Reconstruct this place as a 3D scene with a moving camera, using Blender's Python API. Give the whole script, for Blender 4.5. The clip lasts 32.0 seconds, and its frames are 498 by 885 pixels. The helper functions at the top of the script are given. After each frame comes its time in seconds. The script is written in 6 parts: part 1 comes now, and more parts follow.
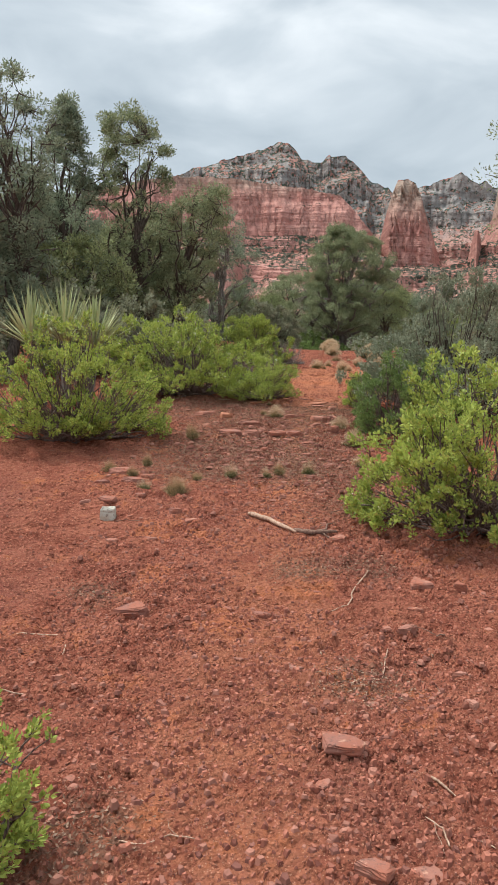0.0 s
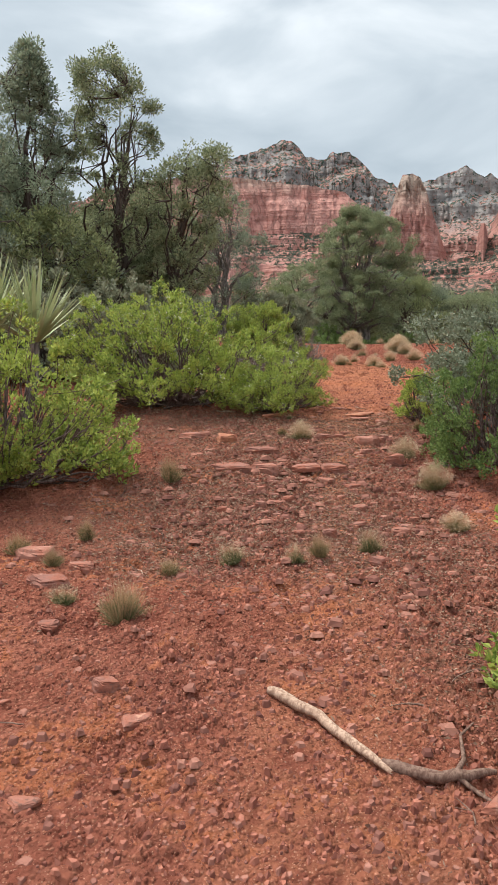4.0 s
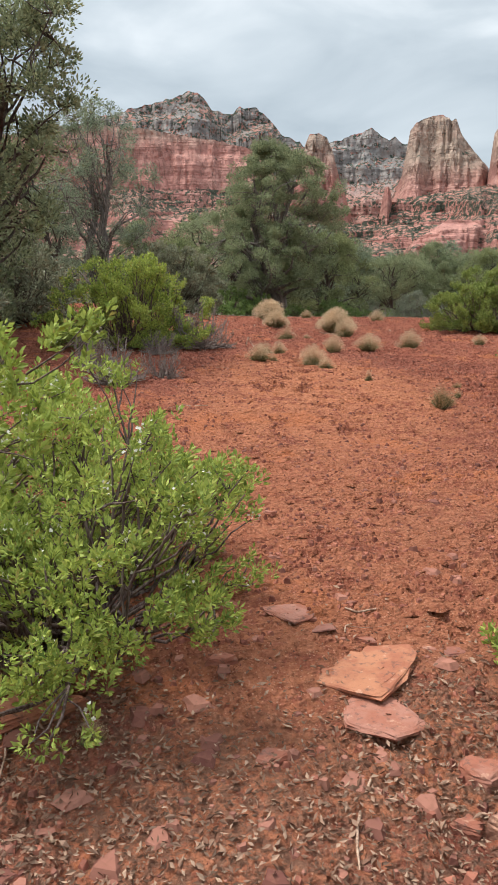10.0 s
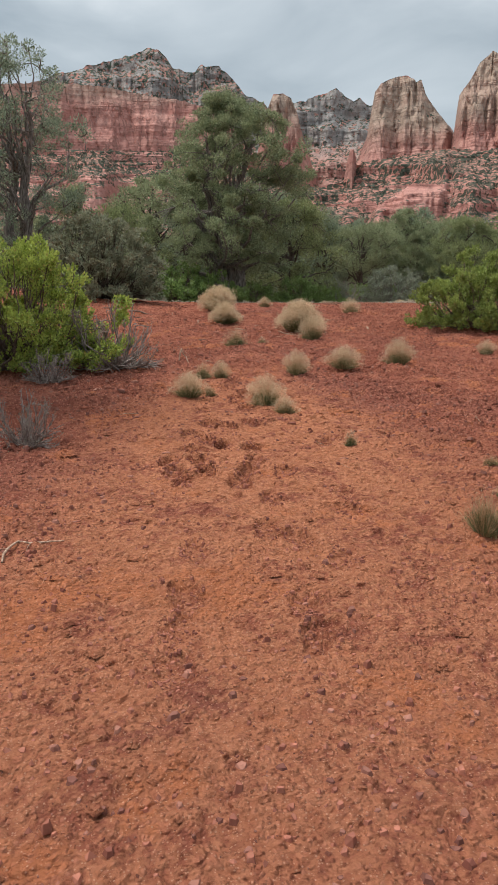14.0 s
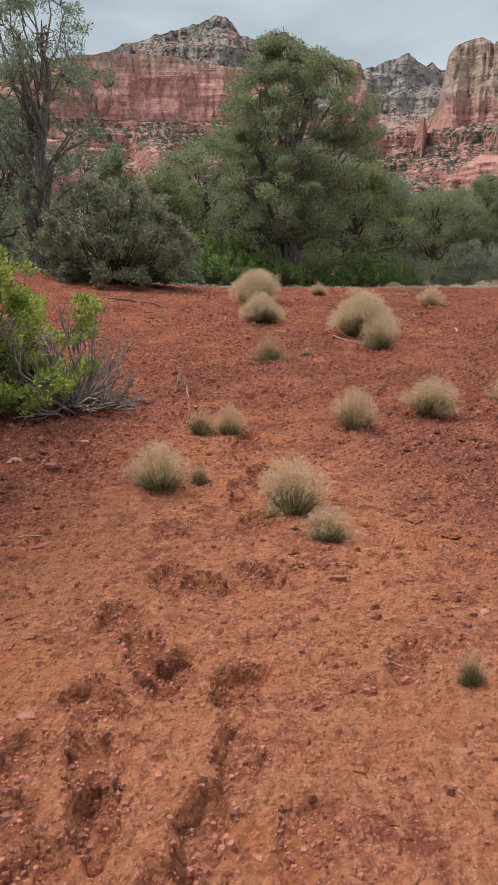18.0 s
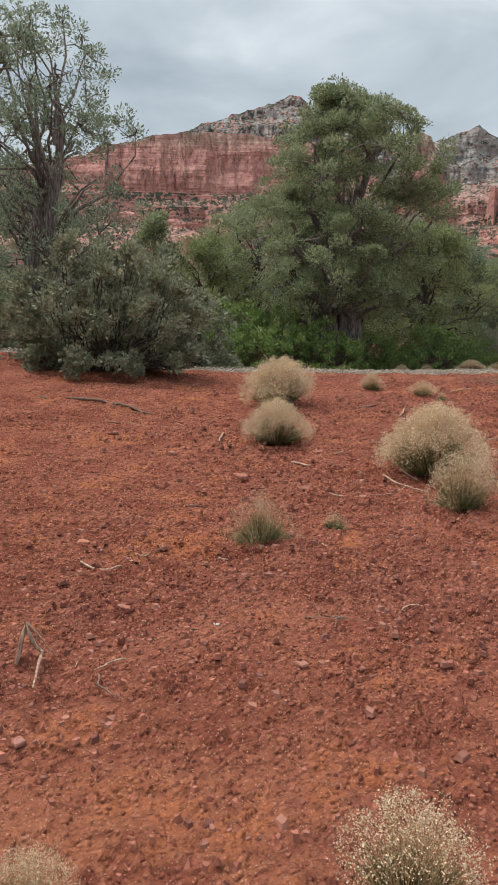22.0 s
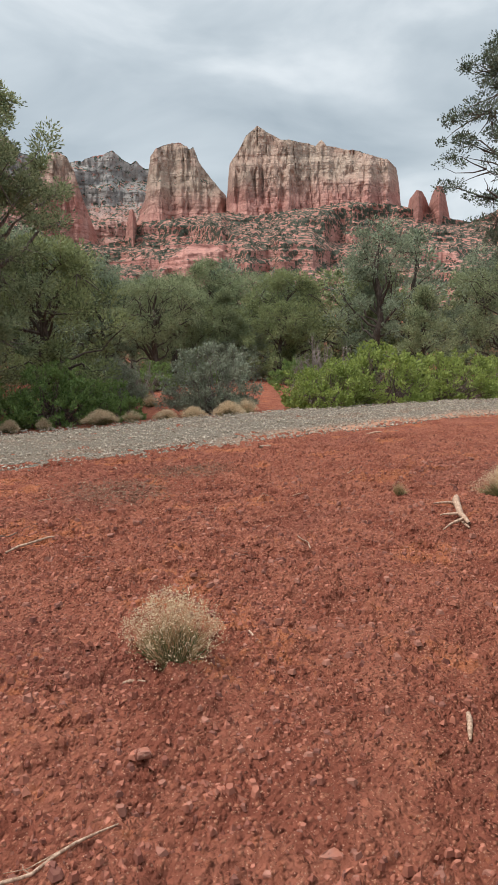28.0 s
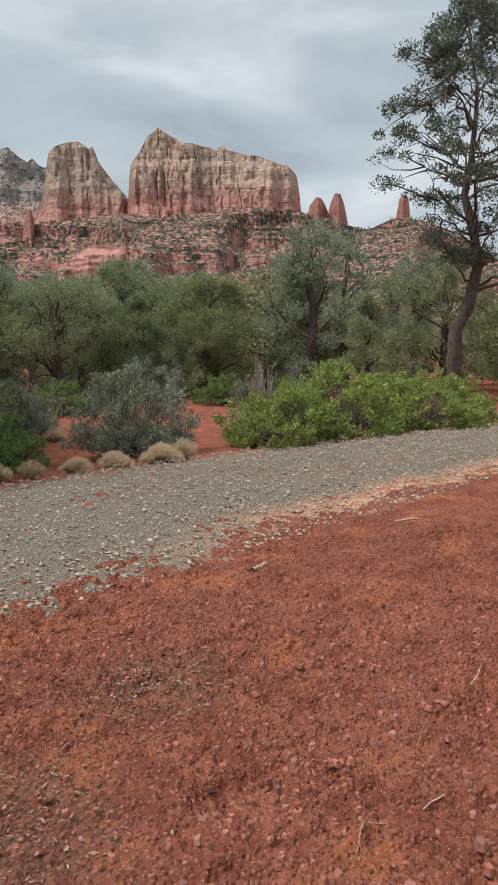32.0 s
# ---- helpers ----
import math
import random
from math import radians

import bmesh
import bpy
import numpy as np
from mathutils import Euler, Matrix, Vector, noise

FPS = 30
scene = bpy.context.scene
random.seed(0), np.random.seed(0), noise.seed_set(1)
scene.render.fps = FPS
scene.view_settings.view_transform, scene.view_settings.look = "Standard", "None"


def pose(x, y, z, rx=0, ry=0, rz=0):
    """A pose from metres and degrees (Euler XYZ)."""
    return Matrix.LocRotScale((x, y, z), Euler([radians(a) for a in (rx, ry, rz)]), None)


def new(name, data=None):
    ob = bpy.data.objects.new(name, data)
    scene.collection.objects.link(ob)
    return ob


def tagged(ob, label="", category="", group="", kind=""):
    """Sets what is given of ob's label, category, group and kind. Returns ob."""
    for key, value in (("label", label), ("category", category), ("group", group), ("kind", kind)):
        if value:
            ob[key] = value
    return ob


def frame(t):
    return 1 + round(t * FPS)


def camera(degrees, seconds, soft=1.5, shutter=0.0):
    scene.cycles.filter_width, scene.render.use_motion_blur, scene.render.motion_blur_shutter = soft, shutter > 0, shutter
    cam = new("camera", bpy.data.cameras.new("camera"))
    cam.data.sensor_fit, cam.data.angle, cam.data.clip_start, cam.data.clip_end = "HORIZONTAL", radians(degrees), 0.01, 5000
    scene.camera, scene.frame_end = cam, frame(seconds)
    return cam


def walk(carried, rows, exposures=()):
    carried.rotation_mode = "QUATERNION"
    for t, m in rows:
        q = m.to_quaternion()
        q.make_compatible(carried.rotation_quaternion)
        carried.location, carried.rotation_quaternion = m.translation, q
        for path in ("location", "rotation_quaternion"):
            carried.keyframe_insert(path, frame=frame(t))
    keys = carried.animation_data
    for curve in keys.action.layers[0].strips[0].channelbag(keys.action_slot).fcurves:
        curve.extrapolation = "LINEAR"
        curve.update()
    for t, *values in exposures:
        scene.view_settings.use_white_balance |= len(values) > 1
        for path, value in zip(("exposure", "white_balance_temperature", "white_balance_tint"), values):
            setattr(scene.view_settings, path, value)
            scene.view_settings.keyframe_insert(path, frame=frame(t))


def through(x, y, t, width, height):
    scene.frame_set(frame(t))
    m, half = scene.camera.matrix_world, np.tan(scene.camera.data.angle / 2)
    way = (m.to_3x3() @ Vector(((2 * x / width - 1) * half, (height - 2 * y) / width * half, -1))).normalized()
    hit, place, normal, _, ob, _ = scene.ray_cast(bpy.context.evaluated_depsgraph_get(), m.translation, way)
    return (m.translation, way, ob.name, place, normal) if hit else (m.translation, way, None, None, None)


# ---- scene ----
# The walk: seconds, place, then turn to the left, tilt and roll in degrees.
PATH = [
    (0, -0.001, -0.001, 1.720, 2.24, -6.75, 0.74),
    (0.5, 0.088, 0.468, 1.696, 3.65, -7.01, 0.49),
    (1, 0.155, 0.958, 1.673, 5.09, -7.32, 0.48),
    (1.5, 0.142, 1.508, 1.641, 5.98, -7.16, 0.08),
    (2, 0.083, 2.055, 1.621, 6.25, -7.04, -0.17),
    (2.5, -0.017, 2.571, 1.615, 5.42, -6.77, -0.57),
    (4.5, -0.196, 4.528, 1.649, 2.13, -6.83, -0.59),
    (5, -0.158, 5.145, 1.634, 1.27, -6.97, -0.82),
    (5.5, -0.067, 5.744, 1.659, 1.21, -7.68, -1.01),
    (6, -0.052, 6.296, 1.684, 0.63, -8.35, -0.82),
    (6.5, -0.017, 6.841, 1.732, 0.47, -8.63, -0.67),
    (7, 0.071, 7.389, 1.812, 0.75, -8.30, -0.70),
    (7.5, 0.135, 7.957, 1.815, 1.39, -8.12, -0.58),
    (8, 0.219, 8.524, 1.848, 1.93, -8.91, -0.08),
    (8.5, 0.189, 9.109, 1.872, 1.88, -9.83, 0.17),
    (9, 0.173, 9.725, 1.886, 1.30, -10.11, 0.24),
    (9.5, 0.138, 10.368, 1.962, -1.12, -9.92, 0.37),
    (10, 0.141, 10.860, 2.074, -4.46, -9.96, 0.43),
    (10.5, 0.262, 11.323, 2.179, -6.34, -9.90, 0.18),
    (11, 0.327, 11.694, 2.248, -8.24, -9.61, -0.18),
    (11.5, 0.375, 12.084, 2.307, -9.23, -10.27, 0.07),
    (12, 0.496, 12.459, 2.347, -8.67, -10.44, 0.29),
    (12.5, 0.527, 12.897, 2.391, -8.28, -9.87, 0.59),
    (13, 0.642, 13.354, 2.443, -7.41, -10.33, 0.67),
    (13.5, 0.726, 13.804, 2.544, -7.04, -11.50, 0.51),
    (14, 0.829, 14.301, 2.578, -7.18, -12.59, 0.32),
    (14.5, 1.008, 14.776, 2.606, -6.33, -13.44, -0.23),
    (16.5, 1.447, 16.342, 2.688, -2.89, -15.15, 0.64),
    (17, 1.488, 16.779, 2.702, -2.05, -15.35, 0.73),
    (17.5, 1.449, 17.243, 2.710, -2.03, -15.51, 0.65),
    (18, 1.497, 17.694, 2.724, -2.30, -14.67, 0.37),
    (18.5, 1.569, 18.150, 2.757, -3.19, -13.54, 0.18),
    (19, 1.697, 18.583, 2.776, -3.74, -12.72, -0.05),
    (19.5, 1.882, 19.002, 2.785, -4.37, -12.52, -0.12),
    (20, 2.021, 19.426, 2.792, -4.92, -12.34, -0.18),
    (20.5, 2.176, 19.877, 2.824, -3.68, -11.89, -0.27),
    (21, 2.200, 20.330, 2.844, -1.84, -11.22, -0.13),
    (21.5, 2.199, 20.835, 2.877, 0.76, -10.64, -0.15),
    (22, 2.171, 21.316, 2.913, 3.16, -9.76, 0.44),
    (22.5, 2.092, 21.823, 2.933, 2.89, -9.03, 0.15),
    (23, 2.045, 22.283, 2.930, 2.04, -8.35, 0.32),
    (23.5, 2.028, 22.741, 2.930, -0.48, -7.59, 0.09),
    (24, 2.120, 23.202, 2.930, -4.72, -7.34, -0.15),
    (24.5, 2.295, 23.628, 2.949, -10.33, -7.43, -0.32),
    (25, 2.538, 24.088, 2.973, -15.82, -7.72, -0.87),
    (25.5, 2.840, 24.435, 3.008, -18.88, -8.38, -0.65),
    (26, 3.100, 24.762, 3.018, -20.95, -8.98, -0.09),
    (26.5, 3.429, 25.137, 3.046, -22.80, -9.14, 0.12),
    (28.5, 3.939, 26.391, 3.381, -23.56, -8.19, -0.30),
    (29, 4.085, 26.914, 3.390, -22.93, -8.93, -0.22),
    (29.5, 4.215, 27.366, 3.457, -23.26, -9.17, 0.10),
    (30, 4.359, 27.842, 3.493, -24.03, -9.10, 0.33),
    (30.5, 4.523, 28.324, 3.505, -24.98, -8.69, 0.39),
    (31, 4.590, 28.770, 3.558, -27.20, -8.39, 0.23),
    (31.5, 4.679, 29.169, 3.584, -29.47, -8.21, 0.05),
    (32, 4.823, 29.600, 3.639, -31.10, -8.08, -0.11),
]
cam = camera(38.08, 32.0, soft=1.0)
walk(cam, [(t, pose(x, y, z, 90 + tilt, 0, turn) @ pose(0, 0, 0, 0, 0, roll)) for t, x, y, z, turn, tilt, roll in PATH],
     exposures=((0, 0.66), (6, 0.72), (8, 0.70), (10, 0.70), (11, 0.72), (11.8, 0.50), (13, 0.42), (16, 0.48), (19, 0.46), (25, 0.49), (30.5, 0.50), (32, 0.36)))

# ---- light: an overcast sky with a weak, wide sun behind the cloud ----
SUN_HIGH, SUN_ROUND = radians(62), radians(-60)
world = bpy.data.worlds.new("overcast_sky")
scene.world = world
world.use_nodes = True
wn, wl = world.node_tree.nodes, world.node_tree.links
wn.clear()
w_out = wn.new("ShaderNodeOutputWorld")
w_sky = wn.new("ShaderNodeTexSky")
w_sky.sky_type, w_sky.sun_disc = "NISHITA", False
w_sky.sun_elevation, w_sky.sun_rotation = SUN_HIGH, SUN_ROUND
w_bg = wn.new("ShaderNodeBackground")
w_bg.inputs["Strength"].default_value = 0.10
w_cloud = wn.new("ShaderNodeBackground")
w_cloud.inputs["Strength"].default_value = 1.0
w_mix = wn.new("ShaderNodeMixShader")
w_mix.inputs[0].default_value = 0.93
w_tex = wn.new("ShaderNodeTexCoord")
w_map = wn.new("ShaderNodeMapping")
w_map.inputs["Scale"].default_value = (1.0, 1.0, 2.6)
w_map.inputs["Location"].default_value = (0.35, 0.1, 0.2)
w_noise = wn.new("ShaderNodeTexNoise")
w_noise.inputs["Scale"].default_value = 3.6
w_noise.inputs["Detail"].default_value = 6.0
w_noise.inputs["Roughness"].default_value = 0.48
w_noise.inputs["Distortion"].default_value = 0.35
w_ramp = wn.new("ShaderNodeValToRGB")
w_ramp.color_ramp.elements[0].position, w_ramp.color_ramp.elements[0].color = 0.30, (0.36, 0.425, 0.475, 1)
w_ramp.color_ramp.elements[1].position, w_ramp.color_ramp.elements[1].color = 0.72, (0.80, 0.85, 0.88, 1)
mid_stop = w_ramp.color_ramp.elements.new(0.52)
mid_stop.color = (0.53, 0.595, 0.64, 1)
wl.new(w_tex.outputs["Generated"], w_map.inputs["Vector"])
wl.new(w_map.outputs["Vector"], w_noise.inputs["Vector"])
wl.new(w_noise.outputs["Fac"], w_ramp.inputs["Fac"])
# An overcast sky is brightest overhead and dims towards the horizon.
w_split = wn.new("ShaderNodeSeparateXYZ")
w_lift = wn.new("ShaderNodeMapRange")
for key, value in (("From Min", 0.45), ("From Max", 1.0), ("To Min", 0.80), ("To Max", 1.9)):
    w_lift.inputs[key].default_value = value
wl.new(w_tex.outputs["Generated"], w_split.inputs["Vector"])
wl.new(w_split.outputs["Z"], w_lift.inputs["Value"])
wl.new(w_lift.outputs["Result"], w_cloud.inputs["Strength"])
wl.new(w_ramp.outputs["Color"], w_cloud.inputs["Color"])
wl.new(w_sky.outputs["Color"], w_bg.inputs["Color"])
wl.new(w_bg.outputs["Background"], w_mix.inputs[1])
wl.new(w_cloud.outputs["Background"], w_mix.inputs[2])
wl.new(w_mix.outputs["Shader"], w_out.inputs["Surface"])

sun_data = bpy.data.lights.new("sun", "SUN")
sun_data.energy, sun_data.angle, sun_data.color = 2.7, radians(20), (1.0, 0.955, 0.89)
sun = new("sun", sun_data)
sun.rotation_euler = (radians(90) - SUN_HIGH, 0, radians(180) - SUN_ROUND)

# ---- numbers: smooth noise, the lie of the land ----
def lattice(ix, iy, seed):
    h = np.sin(ix * 127.1 + iy * 311.7 + seed * 74.7) * 43758.5453
    return h - np.floor(h)


def vnoise(x, y, seed=0):
    x, y = np.asarray(x, float), np.asarray(y, float)
    ix, iy = np.floor(x), np.floor(y)
    u, v = x - ix, y - iy
    u, v = u * u * (3 - 2 * u), v * v * (3 - 2 * v)
    a, b = lattice(ix, iy, seed), lattice(ix + 1, iy, seed)
    c, d = lattice(ix, iy + 1, seed), lattice(ix + 1, iy + 1, seed)
    return (a * (1 - u) + b * u) * (1 - v) + (c * (1 - u) + d * u) * v


def fbm(x, y, octaves=4, seed=0):
    total, amp, size = 0.0, 0.5, 0.0
    for k in range(octaves):
        total = total + amp * vnoise(np.asarray(x) * 2**k, np.asarray(y) * 2**k, seed + k * 13)
        size, amp = size + amp, amp * 0.5
    return total / size


def step(a, b, x):
    u = np.clip((np.asarray(x, float) - a) / (b - a), 0, 1)
    return u * u * (3 - 2 * u)


RISE_Y = np.array([-40, 0, 4.7, 7, 9.3, 10.6, 12, 14, 16, 20, 23, 26.3, 29.6, 32, 34, 37, 42, 53, 70.0])
RISE_Z = np.array([-0.5, -0.1, -0.03, 0.17, 0.31, 0.58, 0.77, 0.97, 1.02, 1.28, 1.47, 1.67, 1.98, 2.03, 1.95, 1.79, 1.44, 1.5, 1.2])


def slopes():
    h = np.diff(RISE_Y)
    s = np.diff(RISE_Z) / h
    m = np.zeros(len(RISE_Y))
    for i in range(1, len(h)):
        if s[i - 1] * s[i] > 0:
            w1, w2 = 2 * h[i] + h[i - 1], h[i] + 2 * h[i - 1]
            m[i] = (w1 + w2) / (w1 / s[i - 1] + w2 / s[i])
    m[0] = s[0]
    return h, m


RISE_H, RISE_M = slopes()


def rise(y):
    y = np.clip(np.asarray(y, float), RISE_Y[0], RISE_Y[-1])
    i = np.clip(np.searchsorted(RISE_Y, y, side="right") - 1, 0, len(RISE_H) - 1)
    u = (y - RISE_Y[i]) / RISE_H[i]
    return ((2 * u**3 - 3 * u**2 + 1) * RISE_Z[i] + (u**3 - 2 * u**2 + u) * RISE_H[i] * RISE_M[i]
            + (-2 * u**3 + 3 * u**2) * RISE_Z[i + 1] + (u**3 - u**2) * RISE_H[i] * RISE_M[i + 1])


def land(x, y):
    """The smooth height of the ground."""
    x, y = np.asarray(x, float), np.asarray(y, float)
    z = rise(y - 0.33 * np.clip(x - 5, 0, 6) * np.clip((y - 30) / 4, 0, 1))
    z = z + 0.36 * np.exp(-(((x + 2.6) / 2.3) ** 2) - ((y - 32.5) / 4.0) ** 2)
    far = np.hypot(x - 2, y - 20)
    return z + 24.0 * step(140, 800, far) + 60.0 * step(700, 2500, far)


TRAIL_Y = np.array([-5, 0, 4, 7, 9.5, 12, 13, 15, 17, 19.5, 21.5, 23, 25, 28, 31, 34.0])
TRAIL_X = np.array([-0.2, -0.15, -0.1, 0.05, 0.2, 0.45, 0.65, 0.85, 1.15, 1.65, 1.75, 1.7, 2.4, 4.0, 5.5, 8.0])


def trail(x, y):
    """1 on the trodden sand of the trail, 0 away from it."""
    off = np.abs(np.asarray(x) - np.interp(y, TRAIL_Y, TRAIL_X) + 0.5 * (fbm(np.asarray(x) * 0.7, np.asarray(y) * 0.7, 3, 5) - 0.5))
    wide = np.interp(y, [0, 6, 8, 11.5, 12.5, 15, 20, 22.3, 24, 27, 34], [0.42, 0.40, 0.22, 0.2, 0.7, 1.6, 1.55, 0.8, 0.35, 0.3, 0.3])
    return np.interp(y, [0, 6, 9, 12, 14, 16, 18, 20, 24], [0.40, 0.40, 0.45, 0.75, 0.60, 0.70, 0.95, 1.0, 0.9]) * (1 - step(21.8, 24.5, y)) * (1 - step(0.5 * wide, 1.35 * wide + 0.1, off))


PRINTS = []
foot_rng = np.random.default_rng(5)
STEPS = ((1.31, 19.94, 1.1), (1.55, 19.90, 0.9), (1.55, 19.54, 0.8), (1.11, 19.52, 0.8), (1.07, 19.80, 1.0), (1.15, 19.33, 1.1), (1.44, 19.29, 1.0), (1.08, 20.32, 0.8), (1.25, 21.13, 0.8),
         (1.68, 20.65, 0.7), (1.20, 20.12, 0.8), (1.68, 21.22, 0.6), (2.18, 20.03, 0.7), (1.43, 20.59, 0.9), (1.27, 20.64, 0.8), (1.00, 19.15, 0.9), (1.37, 19.05, 0.9), (1.72, 19.27, 0.5), (0.89, 19.54, 0.8), (0.92, 19.28, 0.7))
for fx, fy, deep in STEPS:
    PRINTS.append((fx, fy, foot_rng.normal(0.1, 0.5), deep))
for k in range(12):
    fy = 16.9 + k * 0.18
    fx = float(np.interp(fy, TRAIL_Y, TRAIL_X)) + (0.26 if k % 2 else -0.12) + foot_rng.normal(0, 0.2)
    PRINTS.append((fx, fy + foot_rng.normal(0, 0.08), foot_rng.normal(0.10, 0.4), foot_rng.uniform(0.3, 0.7)))
for k in range(7):
    PRINTS.append((1.55 + 0.05 * k + foot_rng.normal(0, 0.1), 21.5 + 0.24 * k, foot_rng.normal(0.1, 0.3), foot_rng.uniform(0.4, 0.7)))


def ground_at(x, y):
    """The ground with its lumps, hollows and footprints."""
    x, y = np.asarray(x, float), np.asarray(y, float)
    near = 1 - step(40, 70, np.hypot(x - 2, y - 18))
    sand = trail(x, y)
    z = land(x, y) + near * (0.07 * (fbm(x * 0.9, y * 0.9, 3, 3) - 0.5) + (0.040 - 0.012 * sand) * (fbm(x * 5, y * 5, 3, 9) - 0.5))
    rough = near * (1 - 0.68 * sand) * (0.6 + 0.4 * step(0.40, 0.60, fbm(x * 1.6, y * 1.6, 3, 21)))
    plate = step(0.48, 0.52, fbm(x * 4.2, y * 6.0, 3, 33)) + step(0.50, 0.54, fbm(x * 8.5, y * 10.5, 3, 35))
    crumb = np.abs(2 * vnoise(x * 15, y * 17, 31) - 1) + 0.7 * np.abs(2 * vnoise(x * 29, y * 29, 37) - 1)
    z = z + rough * (0.026 * (plate - 0.9) + 0.030 * (crumb - 0.8))
    for fx, fy, turn, deep in PRINTS:
        dx, dy = x - fx, y - fy
        here = (np.abs(dx) < 0.35) & (np.abs(dy) < 0.35)
        if here.any():
            a = dx[here] * math.cos(turn) + dy[here] * math.sin(turn)
            b = -dx[here] * math.sin(turn) + dy[here] * math.cos(turn)
            r = np.sqrt((a / 0.082) ** 2 + (b / 0.150) ** 2) + 0.13 * np.sin(a * 47 + fy * 9) + 0.09 * np.sin(b * 55 + fx * 7)
            z[here] += deep * (-0.052 * (1 - step(0.82, 1.0, r)) * (0.65 + 0.7 * vnoise(x[here] * 30, y[here] * 30, 61)) + 0.016 * np.exp(-((r - 1.22) ** 2) * 22))
    return z


def trodden(x, y):
    """1 inside the footprints, where the crust is broken."""
    deepest = np.zeros(len(x))
    for fx, fy, turn, deep in PRINTS:
        dx, dy = x - fx, y - fy
        here = (np.abs(dx) < 0.35) & (np.abs(dy) < 0.35)
        a = dx[here] * math.cos(turn) + dy[here] * math.sin(turn)
        b = -dx[here] * math.sin(turn) + dy[here] * math.cos(turn)
        r = np.sqrt((a / 0.082) ** 2 + (b / 0.150) ** 2) + 0.13 * np.sin(a * 47 + fy * 9) + 0.09 * np.sin(b * 55 + fx * 7)
        deepest[here] = np.maximum(deepest[here], deep * (1 - step(0.90, 1.02, r)))
    return deepest


def ground_z(x, y):
    return float(ground_at(np.array([x]), np.array([y]))[0])


# ---- meshes from arrays ----
def npmesh(name, verts, faces, material, smooth=False, values=None):
    """A mesh from an array of points and arrays of faces (one array for each number of corners)."""
    faces = faces if isinstance(faces, list) else [faces]
    faces = [np.asarray(f, np.int32) for f in faces if len(f)]
    verts = np.asarray(verts, np.float32)
    me = bpy.data.meshes.new(name)
    me.vertices.add(len(verts))
    me.vertices.foreach_set("co", verts.ravel())
    loops = np.concatenate([f.ravel() for f in faces])
    sizes = np.concatenate([np.full(len(f), f.shape[1], np.int32) for f in faces])
    me.loops.add(len(loops))
    me.loops.foreach_set("vertex_index", loops)
    me.polygons.add(len(sizes))
    me.polygons.foreach_set("loop_start", np.concatenate([[0], np.cumsum(sizes)[:-1]]).astype(np.int32))
    me.polygons.foreach_set("use_smooth", np.full(len(sizes), smooth))
    me.update(calc_edges=True)
    for key, data in (values or {}).items():
        me.attributes.new(key, "FLOAT", "POINT").data.foreach_set("value", np.asarray(data, np.float32))
    if material:
        me.materials.append(material)
    return me


class Stock:
    """Collects points and faces of one mesh."""

    def __init__(self):
        self.v, self.f, self.n = [], {}, 0

    def add(self, verts, *faces):
        verts = np.asarray(verts, float).reshape(-1, 3)
        for f in faces:
            f = np.asarray(f, int)
            self.f.setdefault(f.shape[1], []).append(f + self.n)
        self.v.append(verts)
        self.n += len(verts)
        return self

    def mesh(self, name, material, smooth=False):
        return npmesh(name, np.concatenate(self.v), [np.concatenate(f) for f in self.f.values()], material, smooth)


def part(name, data, parent, label="", place=(0, 0, 0)):
    """Links a mesh as one part under a thing or a part."""
    ob = new(name, data)
    ob.parent = parent
    ob.location = place
    return tagged(ob, label) if label else ob


def thing(name, place, label, category, group="", data=None, turn=0.0, scale=None):
    ob = new(name, data)
    ob.location, ob.rotation_euler = place, (0, 0, turn)
    if scale:
        ob.scale = scale
    return tagged(ob, label, category, group)


def grid_faces(rows, cols):
    a = (np.arange(rows - 1)[:, None] * cols + np.arange(cols - 1)[None]).ravel()
    return np.stack([a, a + 1, a + cols + 1, a + cols], 1)


def unit(v):
    return v / np.maximum(np.linalg.norm(v, axis=-1, keepdims=True), 1e-9)


def tube(stock, points, radii, sides=6):
    """A tapered limb along points."""
    points, radii = np.asarray(points, float), np.asarray(radii, float)
    along = unit(np.gradient(points, axis=0))
    ref = np.where(np.abs(along[:, 2:3]) > 0.9, [[1.0, 0, 0]], [[0, 0, 1.0]])
    side = unit(np.cross(along, ref))
    up = np.cross(side, along)
    a = np.arange(sides) * 2 * np.pi / sides
    ring = np.cos(a)[None, :, None] * side[:, None] + np.sin(a)[None, :, None] * up[:, None]
    verts = points[:, None] + ring * radii[:, None, None]
    n = len(points)
    i, j = np.meshgrid(np.arange(n - 1), np.arange(sides), indexing="ij")
    q = np.stack([i * sides + j, i * sides + (j + 1) % sides, (i + 1) * sides + (j + 1) % sides, (i + 1) * sides + j], -1).reshape(-1, 4)
    stock.add(verts.reshape(-1, 3), q)


def bent(rng, start, end, bow=0.15, n=6, sag=0.0):
    """A wandering line from start to end."""
    start, end = np.asarray(start, float), np.asarray(end, float)
    u = np.linspace(0, 1, n)[:, None]
    long = np.linalg.norm(end - start)
    off = rng.normal(0, bow * long, 3)
    wob = rng.normal(0, bow * 0.25 * long, (n, 3))
    wob[0] = wob[-1] = 0
    line = start + (end - start) * u + off * np.sin(np.pi * u) * 0.6 + wob
    line[:, 2] += sag * long * np.sin(np.pi * u[:, 0])
    return line


